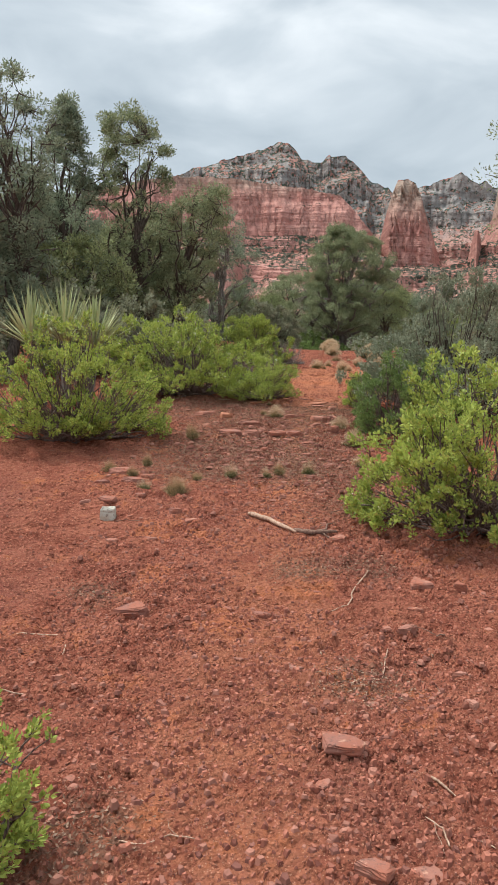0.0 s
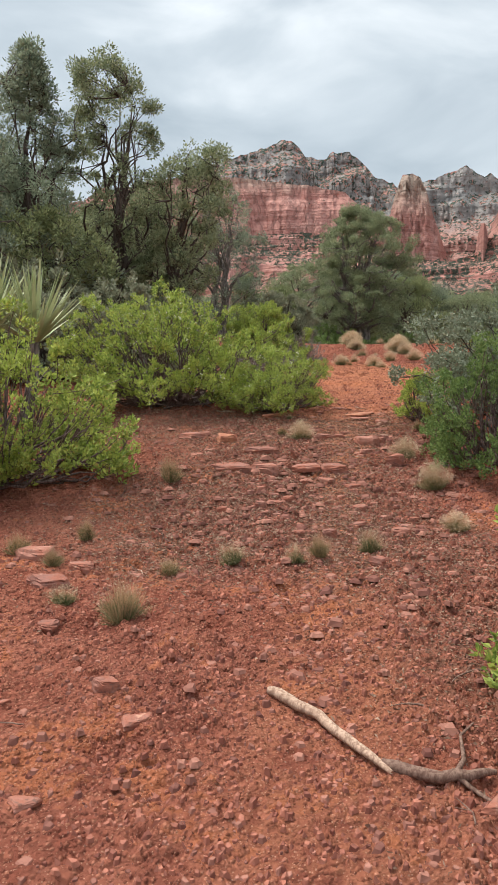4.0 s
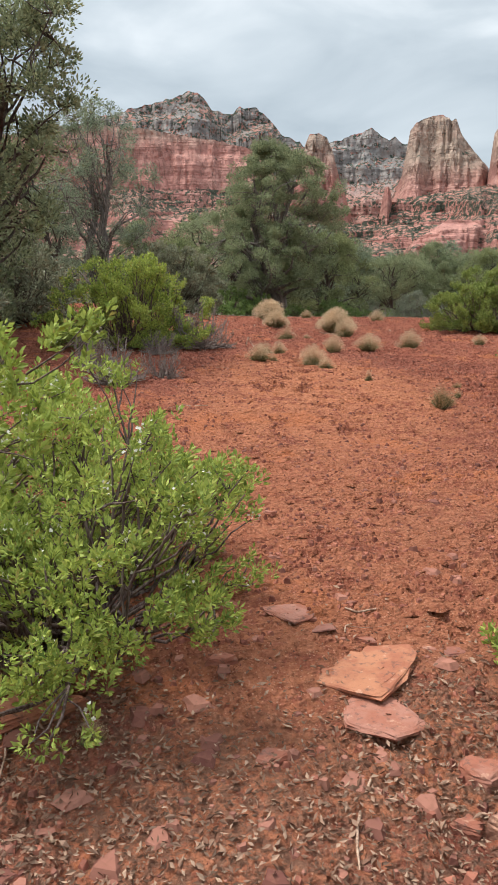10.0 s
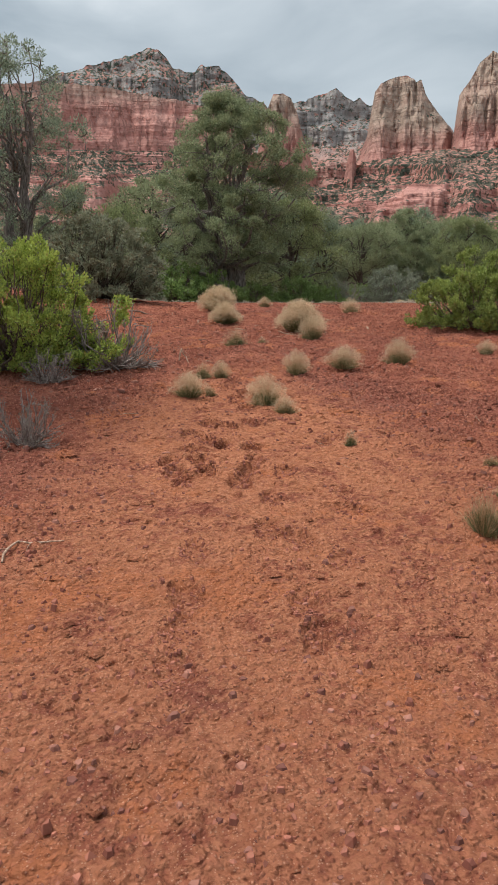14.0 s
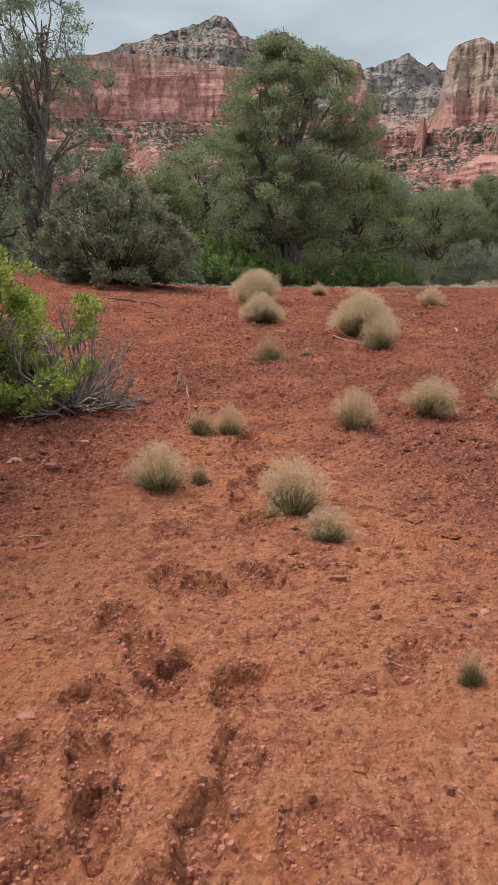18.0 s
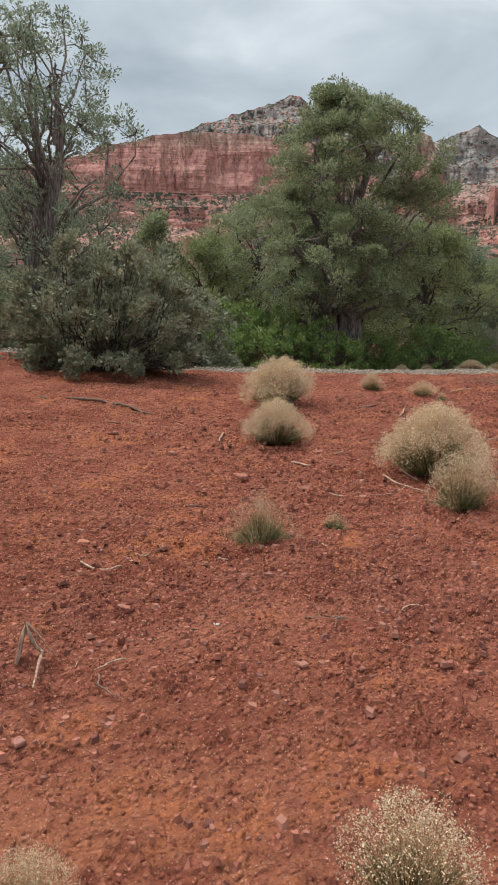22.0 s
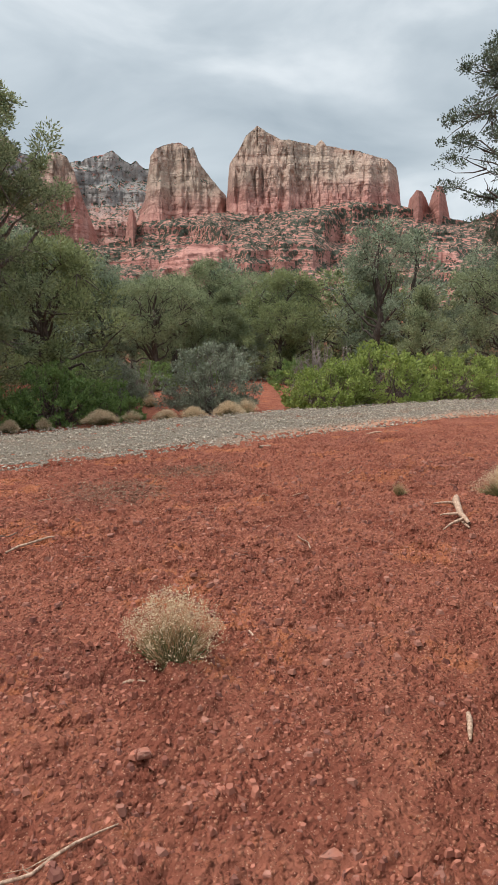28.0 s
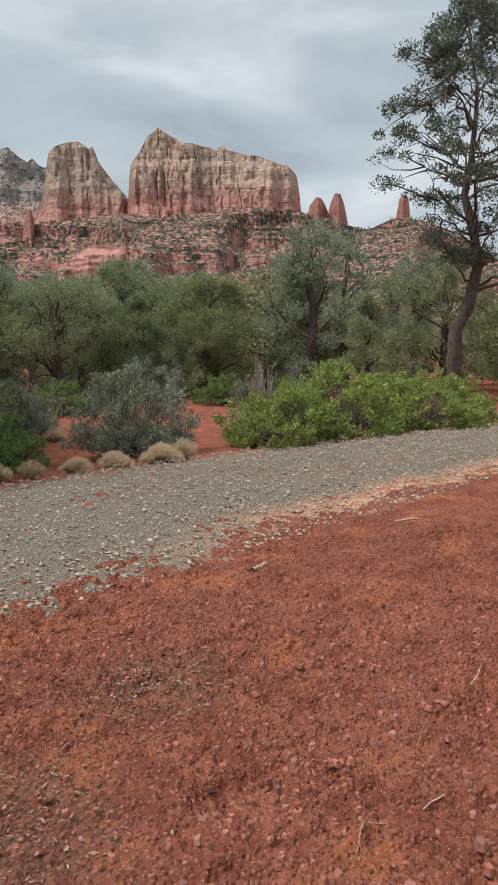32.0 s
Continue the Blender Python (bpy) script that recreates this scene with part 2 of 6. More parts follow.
def leaf_mesh(stock, rng, at, along, size, wide, sides=4, fold=0.25):
    """Many leaves: each a pointed blade of 4 or 6 corners from its stalk end, folded along its rib."""
    n = len(at)
    along = unit(along)
    across = unit(np.cross(along, unit(rng.normal(0, 1, (n, 3)))))
    normal = np.cross(across, along)
    size = np.broadcast_to(size, n)[:, None] * rng.uniform(0.7, 1.3, (n, 1))
    half = size * wide * 0.5
    lift = normal * size * fold * rng.uniform(-0.5, 1, (n, 1))
    if sides == 4:
        v = np.stack([at, at + along * size * 0.5 + across * half + lift, at + along * size, at + along * size * 0.5 - across * half + lift], 1)
    else:
        v = np.stack([at, at + along * size * 0.3 + across * half * 0.9 + lift, at + along * size * 0.72 + across * half * 0.85 + lift,
                      at + along * size, at + along * size * 0.72 - across * half * 0.85 + lift, at + along * size * 0.3 - across * half * 0.9 + lift], 1)
    stock.add(v.reshape(-1, 3), np.arange(n * sides).reshape(n, sides))


def ball(rng, n):
    v = unit(rng.normal(0, 1, (n, 3)))
    return v * rng.uniform(0, 1, (n, 1)) ** (1 / 3)

# ---- materials ----
class Nodes:
    """Shortcuts for building a node tree."""

    def __init__(self, name, rough=0.9, spec=0.2):
        self.m = bpy.data.materials.new(name)
        self.m.use_nodes = True
        self.t = self.m.node_tree
        self.p = self.t.nodes["Principled BSDF"]
        self.p.inputs["Roughness"].default_value = rough
        self.p.inputs["Specular IOR Level"].default_value = spec
        self.where = self.t.nodes.new("ShaderNodeNewGeometry").outputs["Position"]

    def put(self, socket, value):
        if hasattr(value, "is_output"):
            self.t.links.new(value, socket)
        else:
            socket.default_value = (*value, 1) if isinstance(value, tuple) and len(value) == 3 and socket.type == "RGBA" else value

    def noise(self, scale, detail=3.0, rough=0.55, where=None, stretch=None):
        n = self.t.nodes.new("ShaderNodeTexNoise")
        n.inputs["Scale"].default_value, n.inputs["Detail"].default_value, n.inputs["Roughness"].default_value = scale, detail, rough
        where = where or self.where
        if stretch:
            m = self.t.nodes.new("ShaderNodeMapping")
            m.inputs["Scale"].default_value = stretch
            self.put(m.inputs["Vector"], where)
            where = m.outputs["Vector"]
        self.put(n.inputs["Vector"], where)
        return n.outputs["Fac"]

    def cells(self, scale, out="Distance", where=None):
        n = self.t.nodes.new("ShaderNodeTexVoronoi")
        n.inputs["Scale"].default_value = scale
        self.put(n.inputs["Vector"], where or self.where)
        return n.outputs[out]

    def ramp(self, fac, low, high, a=0.0, b=1.0):
        n = self.t.nodes.new("ShaderNodeMapRange")
        n.interpolation_type = "SMOOTHSTEP"
        for k, v in zip(("Value", "From Min", "From Max", "To Min", "To Max"), (fac, low, high, a, b)):
            self.put(n.inputs[k], v)
        return n.outputs["Result"]

    def mix(self, fac, a, b, how="MIX"):
        n = self.t.nodes.new("ShaderNodeMix")
        n.data_type, n.blend_type = "RGBA", how
        self.put(n.inputs[0], fac)
        self.put(n.inputs[6], a)
        self.put(n.inputs[7], b)
        return n.outputs[2]

    def math(self, how, a, b=0.0):
        n = self.t.nodes.new("ShaderNodeMath")
        n.operation = how
        self.put(n.inputs[0], a)
        self.put(n.inputs[1], b)
        return n.outputs[0]

    def value(self, key):
        n = self.t.nodes.new("ShaderNodeAttribute")
        n.attribute_name = key
        return n.outputs["Fac"]

    def island(self):
        return self.t.nodes.new("ShaderNodeNewGeometry").outputs["Random Per Island"]

    def chance(self):
        return self.t.nodes.new("ShaderNodeObjectInfo").outputs["Random"]

    def bump(self, height, strength=0.5, distance=0.02, under=None):
        n = self.t.nodes.new("ShaderNodeBump")
        n.inputs["Strength"].default_value, n.inputs["Distance"].default_value = strength, distance
        self.put(n.inputs["Height"], height)
        if under:
            self.put(n.inputs["Normal"], under)
        return n.outputs["Normal"]

    def done(self, colour, normal=None, rough=None, through=0.0):
        self.put(self.p.inputs["Base Color"], colour)
        if normal:
            self.put(self.p.inputs["Normal"], normal)
        if rough:
            self.put(self.p.inputs["Roughness"], rough)
        if through:
            glow = self.t.nodes.new("ShaderNodeBsdfTranslucent")
            both = self.t.nodes.new("ShaderNodeMixShader")
            both.inputs[0].default_value = through
            self.put(glow.inputs["Color"], colour)
            self.put(both.inputs[1], self.p.outputs[0])
            self.put(both.inputs[2], glow.outputs[0])
            self.put(self.t.nodes["Material Output"].inputs["Surface"], both.outputs[0])
        return self.m


def soil():
    n = Nodes("red_soil", 1.0, 0.05)
    big, mid, fine, grit = n.noise(0.5, 4), n.noise(3.0, 6, 0.62), n.noise(21, 6, 0.72), n.noise(85, 4, 0.75)
    red = n.mix(n.ramp(mid, 0.36, 0.64), (0.306, 0.097, 0.063), (0.431, 0.154, 0.099))
    red = n.mix(n.ramp(big, 0.50, 0.62, 0, 0.5), red, (0.275, 0.096, 0.072))
    sand = n.mix(n.ramp(fine, 0.35, 0.65), (0.43, 0.152, 0.076), (0.62, 0.256, 0.140))
    mottle = n.math("ADD", n.math("MULTIPLY", mid, 0.55), n.math("MULTIPLY", fine, 0.45))
    colour = n.mix(n.math("MULTIPLY", n.value("sand"), n.ramp(mottle, 0.38, 0.52)), red, sand)
    spill = n.ramp(n.math("ADD", n.math("MULTIPLY", n.noise(1.5, 5, 0.65), 0.75), n.math("MULTIPLY", fine, 0.25)), 0.545, 0.60, 0, 0.7)
    colour = n.mix(spill, colour, (0.532, 0.180, 0.083))
    # Footprints: damp broken crust, darkened further in colour for the hollows' shade.
    damp_shade = n.math("MULTIPLY", n.value("trodden"), n.ramp(n.noise(40, 4, 0.7), 0.36, 0.58, 0.15, 0.6))
    colour = n.mix(damp_shade, colour, (0.209, 0.062, 0.038))
    plain = n.math("SUBTRACT", 1.0, n.math("MULTIPLY", n.value("sand"), 0.42))
    # Crumbs of earth of three sizes: each has its own tone; crevice shade is painted dark.
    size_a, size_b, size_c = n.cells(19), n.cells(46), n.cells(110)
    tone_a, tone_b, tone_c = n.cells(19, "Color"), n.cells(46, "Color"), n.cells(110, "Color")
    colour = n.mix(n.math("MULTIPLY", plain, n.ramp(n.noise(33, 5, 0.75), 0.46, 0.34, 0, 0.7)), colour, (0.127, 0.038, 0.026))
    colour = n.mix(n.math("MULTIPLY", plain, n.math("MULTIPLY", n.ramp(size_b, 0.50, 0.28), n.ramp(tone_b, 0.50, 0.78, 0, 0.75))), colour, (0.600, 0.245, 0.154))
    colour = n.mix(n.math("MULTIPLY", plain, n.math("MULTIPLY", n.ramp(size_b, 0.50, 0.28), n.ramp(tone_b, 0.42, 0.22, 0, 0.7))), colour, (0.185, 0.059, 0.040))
    colour = n.mix(n.math("MULTIPLY", plain, n.math("MULTIPLY", n.ramp(size_a, 0.46, 0.30), n.ramp(tone_a, 0.60, 0.80, 0, 0.55))), colour, (0.532, 0.193, 0.120))
    colour = n.mix(n.math("MULTIPLY", n.ramp(size_c, 0.45, 0.25), n.ramp(tone_c, 0.62, 0.80, 0, 0.6)), colour, (0.710, 0.386, 0.259))
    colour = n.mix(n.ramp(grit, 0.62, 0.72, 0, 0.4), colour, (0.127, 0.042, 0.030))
    colour = n.mix(n.math("MULTIPLY", n.value("litter"), n.ramp(n.noise(34, 4, 0.7), 0.42, 0.58, 0, 0.75)), colour, (0.240, 0.134, 0.094))
    lumps = n.math("ADD", n.math("MULTIPLY", fine, 1.2), n.math("ADD", n.math("MULTIPLY", n.ramp(size_a, 0.6, 0.0), n.math("MULTIPLY", plain, 0.7)), n.math("MULTIPLY", n.ramp(size_b, 0.55, 0.0), n.math("MULTIPLY", plain, 0.45))))
    return n.done(colour, n.bump(lumps, 1.0, 0.065))


def gravel():
    n = Nodes("grey_gravel", 0.9, 0.2)
    tone = n.cells(26, "Color")
    colour = n.mix(tone, (0.245, 0.202, 0.155), (0.47, 0.405, 0.325))
    colour = n.mix(n.ramp(n.noise(0.9, 5), 0.52, 0.72, 0, 0.75), colour, (0.42, 0.20, 0.12))
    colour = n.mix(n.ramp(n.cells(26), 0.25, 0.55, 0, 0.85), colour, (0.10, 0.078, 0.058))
    sandy = n.math("MULTIPLY", n.value("edge"), n.ramp(n.noise(5, 5, 0.7), 0.25, 0.45))
    colour = n.mix(sandy, colour, (0.45, 0.23, 0.145))
    return n.done(colour, n.bump(n.ramp(n.cells(26), 0.6, 0.0), 1.0, 0.04))


def stone(name, low, high, dirt=(0.30, 0.10, 0.06)):
    n = Nodes(name, 0.88, 0.25)
    colour = n.mix(n.chance(), low, high)
    colour = n.mix(n.ramp(n.noise(9, 5, 0.6), 0.40, 0.62, 0, 0.75), colour, dirt)
    colour = n.mix(n.ramp(n.noise(38, 4, 0.7), 0.52, 0.68, 0, 0.75), colour, (0.13, 0.075, 0.06))
    colour = n.mix(n.ramp(n.noise(21, 4, 0.6), 0.60, 0.72, 0, 0.5), colour, (0.60, 0.36, 0.25))
    return n.done(colour, n.bump(n.noise(48, 6, 0.65), 0.6, 0.008, n.bump(n.noise(7, 4, 0.6), 0.5, 0.03)))


def chips(name, low, high):
    n = Nodes(name, 1.0, 0.05)
    colour = n.mix(n.island(), low, high)
    return n.done(n.mix(n.ramp(n.noise(55, 3), 0.45, 0.7, 0, 0.5), colour, (0.22, 0.10, 0.07)))


def leaf(name, dark, light, through=0.25, rough=0.55, dry=None):
    n = Nodes(name, rough, 0.18)
    pick = n.island()
    colour = n.mix(pick, dark, light)
    if dry:
        colour = n.mix(n.ramp(n.math("FRACT", n.math("MULTIPLY", pick, 17.3)), 0.90, 0.97), colour, dry)
    colour = n.mix(n.ramp(n.noise(1.3, 3), 0.42, 0.62, 0, 0.40), colour, light)
    return n.done(colour, through=through)


def bark(name, low, high, size=1.0):
    n = Nodes(name, 0.92, 0.15)
    strip = n.noise(30 / size, 4, 0.65, stretch=(1.0, 1.0, 0.12))
    colour = n.mix(n.ramp(strip, 0.36, 0.64), low, high)
    colour = n.mix(n.ramp(n.noise(5, 4), 0.5, 0.75, 0, 0.5), colour, low)
    return n.done(colour, n.bump(strip, 0.9, 0.02 * size))


def cliff(name, red_low, red_high, buff_low, buff_high, patch_size=0.011, stained=(0.47, 0.32, 0.26)):
    n = Nodes(name, 1.0, 0.05)
    strata = n.noise(0.035, 6, 0.62, stretch=(0.05, 0.05, 1.0))
    thin = n.noise(0.13, 5, 0.62, stretch=(0.03, 0.03, 1.0))
    crack = n.math("ABSOLUTE", n.math("SUBTRACT", n.noise(0.022, 5, 0.6, stretch=(1.0, 1.0, 0.10)), 0.5))
    stain = n.noise(0.010, 4, 0.5)
    red = n.mix(n.ramp(strata, 0.38, 0.62), red_low, red_high)
    red = n.mix(n.ramp(thin, 0.50, 0.60, 0, 0.42), red, (0.28, 0.135, 0.110))
    red = n.mix(n.ramp(stain, 0.48, 0.66, 0, 0.30), red, (0.50, 0.31, 0.26))
    buff = n.mix(n.ramp(strata, 0.38, 0.62), buff_low, buff_high)
    buff = n.mix(n.ramp(thin, 0.52, 0.62, 0, 0.32), buff, (0.25, 0.205, 0.175))
    buff = n.mix(n.ramp(stain, 0.45, 0.62, 0, 0.65), buff, stained)
    colour = n.mix(n.value("buff"), red, buff)
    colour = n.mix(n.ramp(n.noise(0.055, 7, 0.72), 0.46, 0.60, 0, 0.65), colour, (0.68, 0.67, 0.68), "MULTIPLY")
    scrub = n.noise(0.11, 3, 0.7)
    patch = n.noise(patch_size, 5, 0.65, stretch=(1.0, 1.0, 1.6))
    grown = n.ramp(n.value("scrub"), 0.03, 0.25)
    colour = n.mix(n.math("MULTIPLY", n.ramp(crack, 0.018, 0.003, 0, 0.45), n.math("SUBTRACT", 1.0, grown)), colour, (0.17, 0.110, 0.095))
    green = n.mix(n.ramp(n.cells(0.075), 0.62, 0.50), (0.40, 0.190, 0.152), (0.045, 0.068, 0.050))
    green = n.mix(n.ramp(scrub, 0.54, 0.62, 0, 0.8), green, (0.052, 0.076, 0.058))
    wooded = n.math("ADD", n.value("scrub"), n.math("MULTIPLY", n.math("MULTIPLY", n.math("SUBTRACT", patch, 0.5), 2.2), grown))
    wooded = n.ramp(n.math("ADD", wooded, n.math("MULTIPLY", n.math("SUBTRACT", scrub, 0.5), 0.9)), 0.44, 0.54)
    colour = n.mix(n.math("MULTIPLY", wooded, 0.92), colour, green)
    return n.done(colour, n.bump(n.math("ADD", n.math("MULTIPLY", n.ramp(crack, 0.0, 0.03), 0.25), n.math("MULTIPLY", thin, 1.2)), 1.0, 8.0))


SOIL, GRAVEL = soil(), gravel()
ROCK = stone("red_sandstone", (0.21, 0.088, 0.066), (0.385, 0.178, 0.130))
OCHRE_ROCK = stone("ochre_sandstone", (0.40, 0.170, 0.095), (0.45, 0.20, 0.115))
BROWN_ROCK = stone("brown_weathered_sandstone", (0.22, 0.125, 0.085), (0.33, 0.185, 0.125), (0.24, 0.10, 0.07))
PALE_ROCK = stone("pale_grey_stone", (0.44, 0.43, 0.37), (0.50, 0.48, 0.41), (0.42, 0.34, 0.26))
CHIP_RED = chips("red_stone_chips", (0.150, 0.060, 0.048), (0.37, 0.168, 0.122))
CLOD = chips("red_earth_clod", (0.19, 0.068, 0.050), (0.42, 0.165, 0.112))
CHIP_GREY = chips("grey_gravel_stones", (0.24, 0.20, 0.158), (0.52, 0.455, 0.37))
LITTER = chips("dry_leaf_litter", (0.16, 0.085, 0.058), (0.41, 0.275, 0.195))
# Far rock colours are muted: distance haze is put into the base colour.
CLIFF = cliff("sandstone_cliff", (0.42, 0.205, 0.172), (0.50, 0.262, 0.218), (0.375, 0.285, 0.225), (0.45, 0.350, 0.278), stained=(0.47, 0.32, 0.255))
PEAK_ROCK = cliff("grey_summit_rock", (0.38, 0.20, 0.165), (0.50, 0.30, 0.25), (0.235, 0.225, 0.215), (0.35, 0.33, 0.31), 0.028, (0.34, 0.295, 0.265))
MANZANITA = leaf("manzanita_leaf", (0.152, 0.222, 0.049), (0.51, 0.575, 0.140), 0.32, 0.5, (0.40, 0.33, 0.10))
OAK_LEAF = leaf("dull_oak_leaf", (0.140, 0.148, 0.098), (0.35, 0.360, 0.240), 0.25, 0.6, (0.26, 0.21, 0.13))
TWIG_GREY = bark("grey_purple_twig", (0.17, 0.130, 0.115), (0.38, 0.315, 0.280), 0.4)
MANZANITA_DARK = leaf("dark_manzanita_leaf", (0.095, 0.155, 0.050), (0.265, 0.350, 0.115), 0.3, 0.45)
MANZANITA_OLIVE = leaf("olive_manzanita_leaf", (0.135, 0.175, 0.049), (0.374, 0.433, 0.123), 0.3, 0.45)
SILVER_LEAF = leaf("grey_green_oak_leaf", (0.15, 0.175, 0.11), (0.34, 0.37, 0.26), 0.15, 0.6, (0.30, 0.25, 0.16))
SAGE_LEAF = leaf("sage_grey_leaf", (0.16, 0.175, 0.12), (0.30, 0.32, 0.235), 0.12, 0.7)
JUNIPER = leaf("juniper_spray", (0.100, 0.128, 0.072), (0.385, 0.420, 0.235), 0.32, 0.75)
JUNIPER_BLUE = leaf("bluish_juniper_spray", (0.106, 0.138, 0.095), (0.365, 0.416, 0.282), 0.3, 0.75)
JUNIPER_OLIVE = leaf("olive_juniper_spray", (0.107, 0.130, 0.063), (0.335, 0.366, 0.174), 0.3, 0.75)
# Far scrub green carries the haze of distance in its colour.
SLOPE_LEAF = leaf("far_scrub_leaf", (0.058, 0.080, 0.060), (0.125, 0.150, 0.115), 0.2, 0.8)
PINE = leaf("dark_pine_spray", (0.070, 0.092, 0.066), (0.165, 0.195, 0.135), 0.12, 0.75)
YUCCA = leaf("yucca_blade", (0.27, 0.31, 0.15), (0.47, 0.50, 0.28), 0.15, 0.5)
STEM_GREEN = leaf("green_grey_stem", (0.082, 0.096, 0.040), (0.205, 0.212, 0.095), 0.2, 0.7)
STEM_DRY = leaf("dry_straw_stem", (0.38, 0.235, 0.13), (0.58, 0.40, 0.24), 0.2, 0.8)
FLOWER = leaf("cream_seed_head", (0.48, 0.35, 0.22), (0.76, 0.60, 0.41), 0.25, 0.85)
BLOSSOM = leaf("white_blossom", (0.70, 0.66, 0.58), (0.85, 0.82, 0.76), 0.2, 0.7)
BARK_GREY = bark("grey_bark", (0.10, 0.082, 0.072), (0.30, 0.255, 0.225))
BARK_DARK = bark("dark_bark", (0.055, 0.042, 0.036), (0.15, 0.12, 0.10))
BARK_RED = bark("reddish_twig", (0.085, 0.052, 0.045), (0.24, 0.18, 0.16), 0.4)
DEADWOOD = bark("weathered_dead_wood", (0.27, 0.165, 0.115), (0.54, 0.37, 0.27), 0.4)
DEADWOOD_DARK = bark("dark_dead_wood", (0.13, 0.072, 0.054), (0.26, 0.165, 0.125), 0.4)
METAL = bark("galvanised_pole", (0.30, 0.29, 0.27), (0.40, 0.39, 0.37))

# ---- the ground: one sheet to the horizon ----
def spread(start, first, grow, limit):
    out, at, gap = [], start, first
    while abs(at) < limit:
        gap *= grow
        at += gap
        out.append(at)
    return out


cell = 0.018
fine_u = np.arange(-1.5, 1.9, cell)
us = np.array(sorted([*spread(fine_u[0], -cell, 1.10, 3700), *fine_u, *spread(fine_u[-1], cell, 1.085, 3700)]))
fine_y = np.arange(1.2, 34.0, cell)
ys = np.array(sorted([*spread(fine_y[0], -cell, 1.25, 3600), *fine_y, *spread(fine_y[-1], cell, 1.10, 3600)]))
gu, gy = np.meshgrid(us, ys)
gu, gy = gu.ravel(), gy.ravel()
gx = gu + np.interp(gy, [0, 8, 14, 18, 23, 26, 29, 34, 40], [0, 0, 0.7, 1.5, 2.2, 3.6, 5.4, 7.2, 7.2])
gzz = ground_at(gx, gy)
LITTER_SPOTS = ((0.50, 3.80, 0.32), (0.25, 5.65, 0.34), (0.75, 5.7, 0.3), (-0.75, 2.5, 0.3), (-1.3, 5.1, 0.25), (-0.9, 9.6, 1.3), (0.6, 9.0, 1.1), (-0.5, 11.6, 1.2), (0.4, 10.9, 1.1), (1.2, 12.0, 1.0), (0.1, 12.3, 0.7), (-0.6, 12.7, 0.8), (1.0, 12.5, 0.7), (-2.2, 12.6, 1.6), (-0.9, 10.4, 0.9), (0.2, 9.9, 0.9), (1.3, 7.4, 1.1), (5.2, 31.9, 0.5), (6.1, 32.6, 0.45), (-0.9, 8.9, 0.7), (0.2, 9.2, 0.6))
litter_here = np.zeros(len(gx))
for lx, ly, lr in LITTER_SPOTS:
    litter_here = np.maximum(litter_here, 1 - step(0.5 * lr, 1.15 * lr, np.hypot(gx - lx, gy - ly)))
near_ground = 1 - step(60, 160, np.hypot(gx, gy - 20))
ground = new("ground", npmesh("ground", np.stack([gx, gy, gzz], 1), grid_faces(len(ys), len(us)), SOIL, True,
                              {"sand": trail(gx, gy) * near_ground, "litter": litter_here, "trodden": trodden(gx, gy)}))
tagged(ground, "red sandy desert ground with a worn orange footpath", "ground", kind="structure")


# ---- the gravel road past the crest ----
def road_near(x):
    return 33.6 + 0.25 * np.clip(x - 4.5, -6, 9) + 0.12 * np.clip(x - 13.5, 0, 99)


def road_far(x):
    return 40.3 + 0.12 * np.clip(x - 9, -2, 99)


road_x = np.arange(-16, 42, 0.16)
road_w = np.linspace(-1, 1, 34)
rx, rw = np.meshgrid(road_x, road_w)
rx, rw = rx.ravel(), rw.ravel()
ragged = 0.8 * (fbm(rx * 0.8, np.sign(rw) * 7, 4, 40) - 0.5)
ry = road_near(rx) + (road_far(rx) - road_near(rx)) * (rw + 1) / 2 + ragged * np.abs(rw)
rz = ground_at(rx, ry) + 0.035 - 0.06 * np.abs(rw) ** 5 + 0.02 * (fbm(rx * 3, ry * 3, 3, 41) - 0.5)
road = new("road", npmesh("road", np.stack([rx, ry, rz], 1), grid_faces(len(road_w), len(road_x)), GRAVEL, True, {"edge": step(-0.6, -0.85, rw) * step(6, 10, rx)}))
tagged(road, "unpaved road of loose grey gravel with ragged edges", "road", kind="structure")


SLOPE_SCRUB = []
# ---- the mountains: cliffs, ledges and wooded slopes far away ----
HUB = (1.5, 14.0, 2.6)


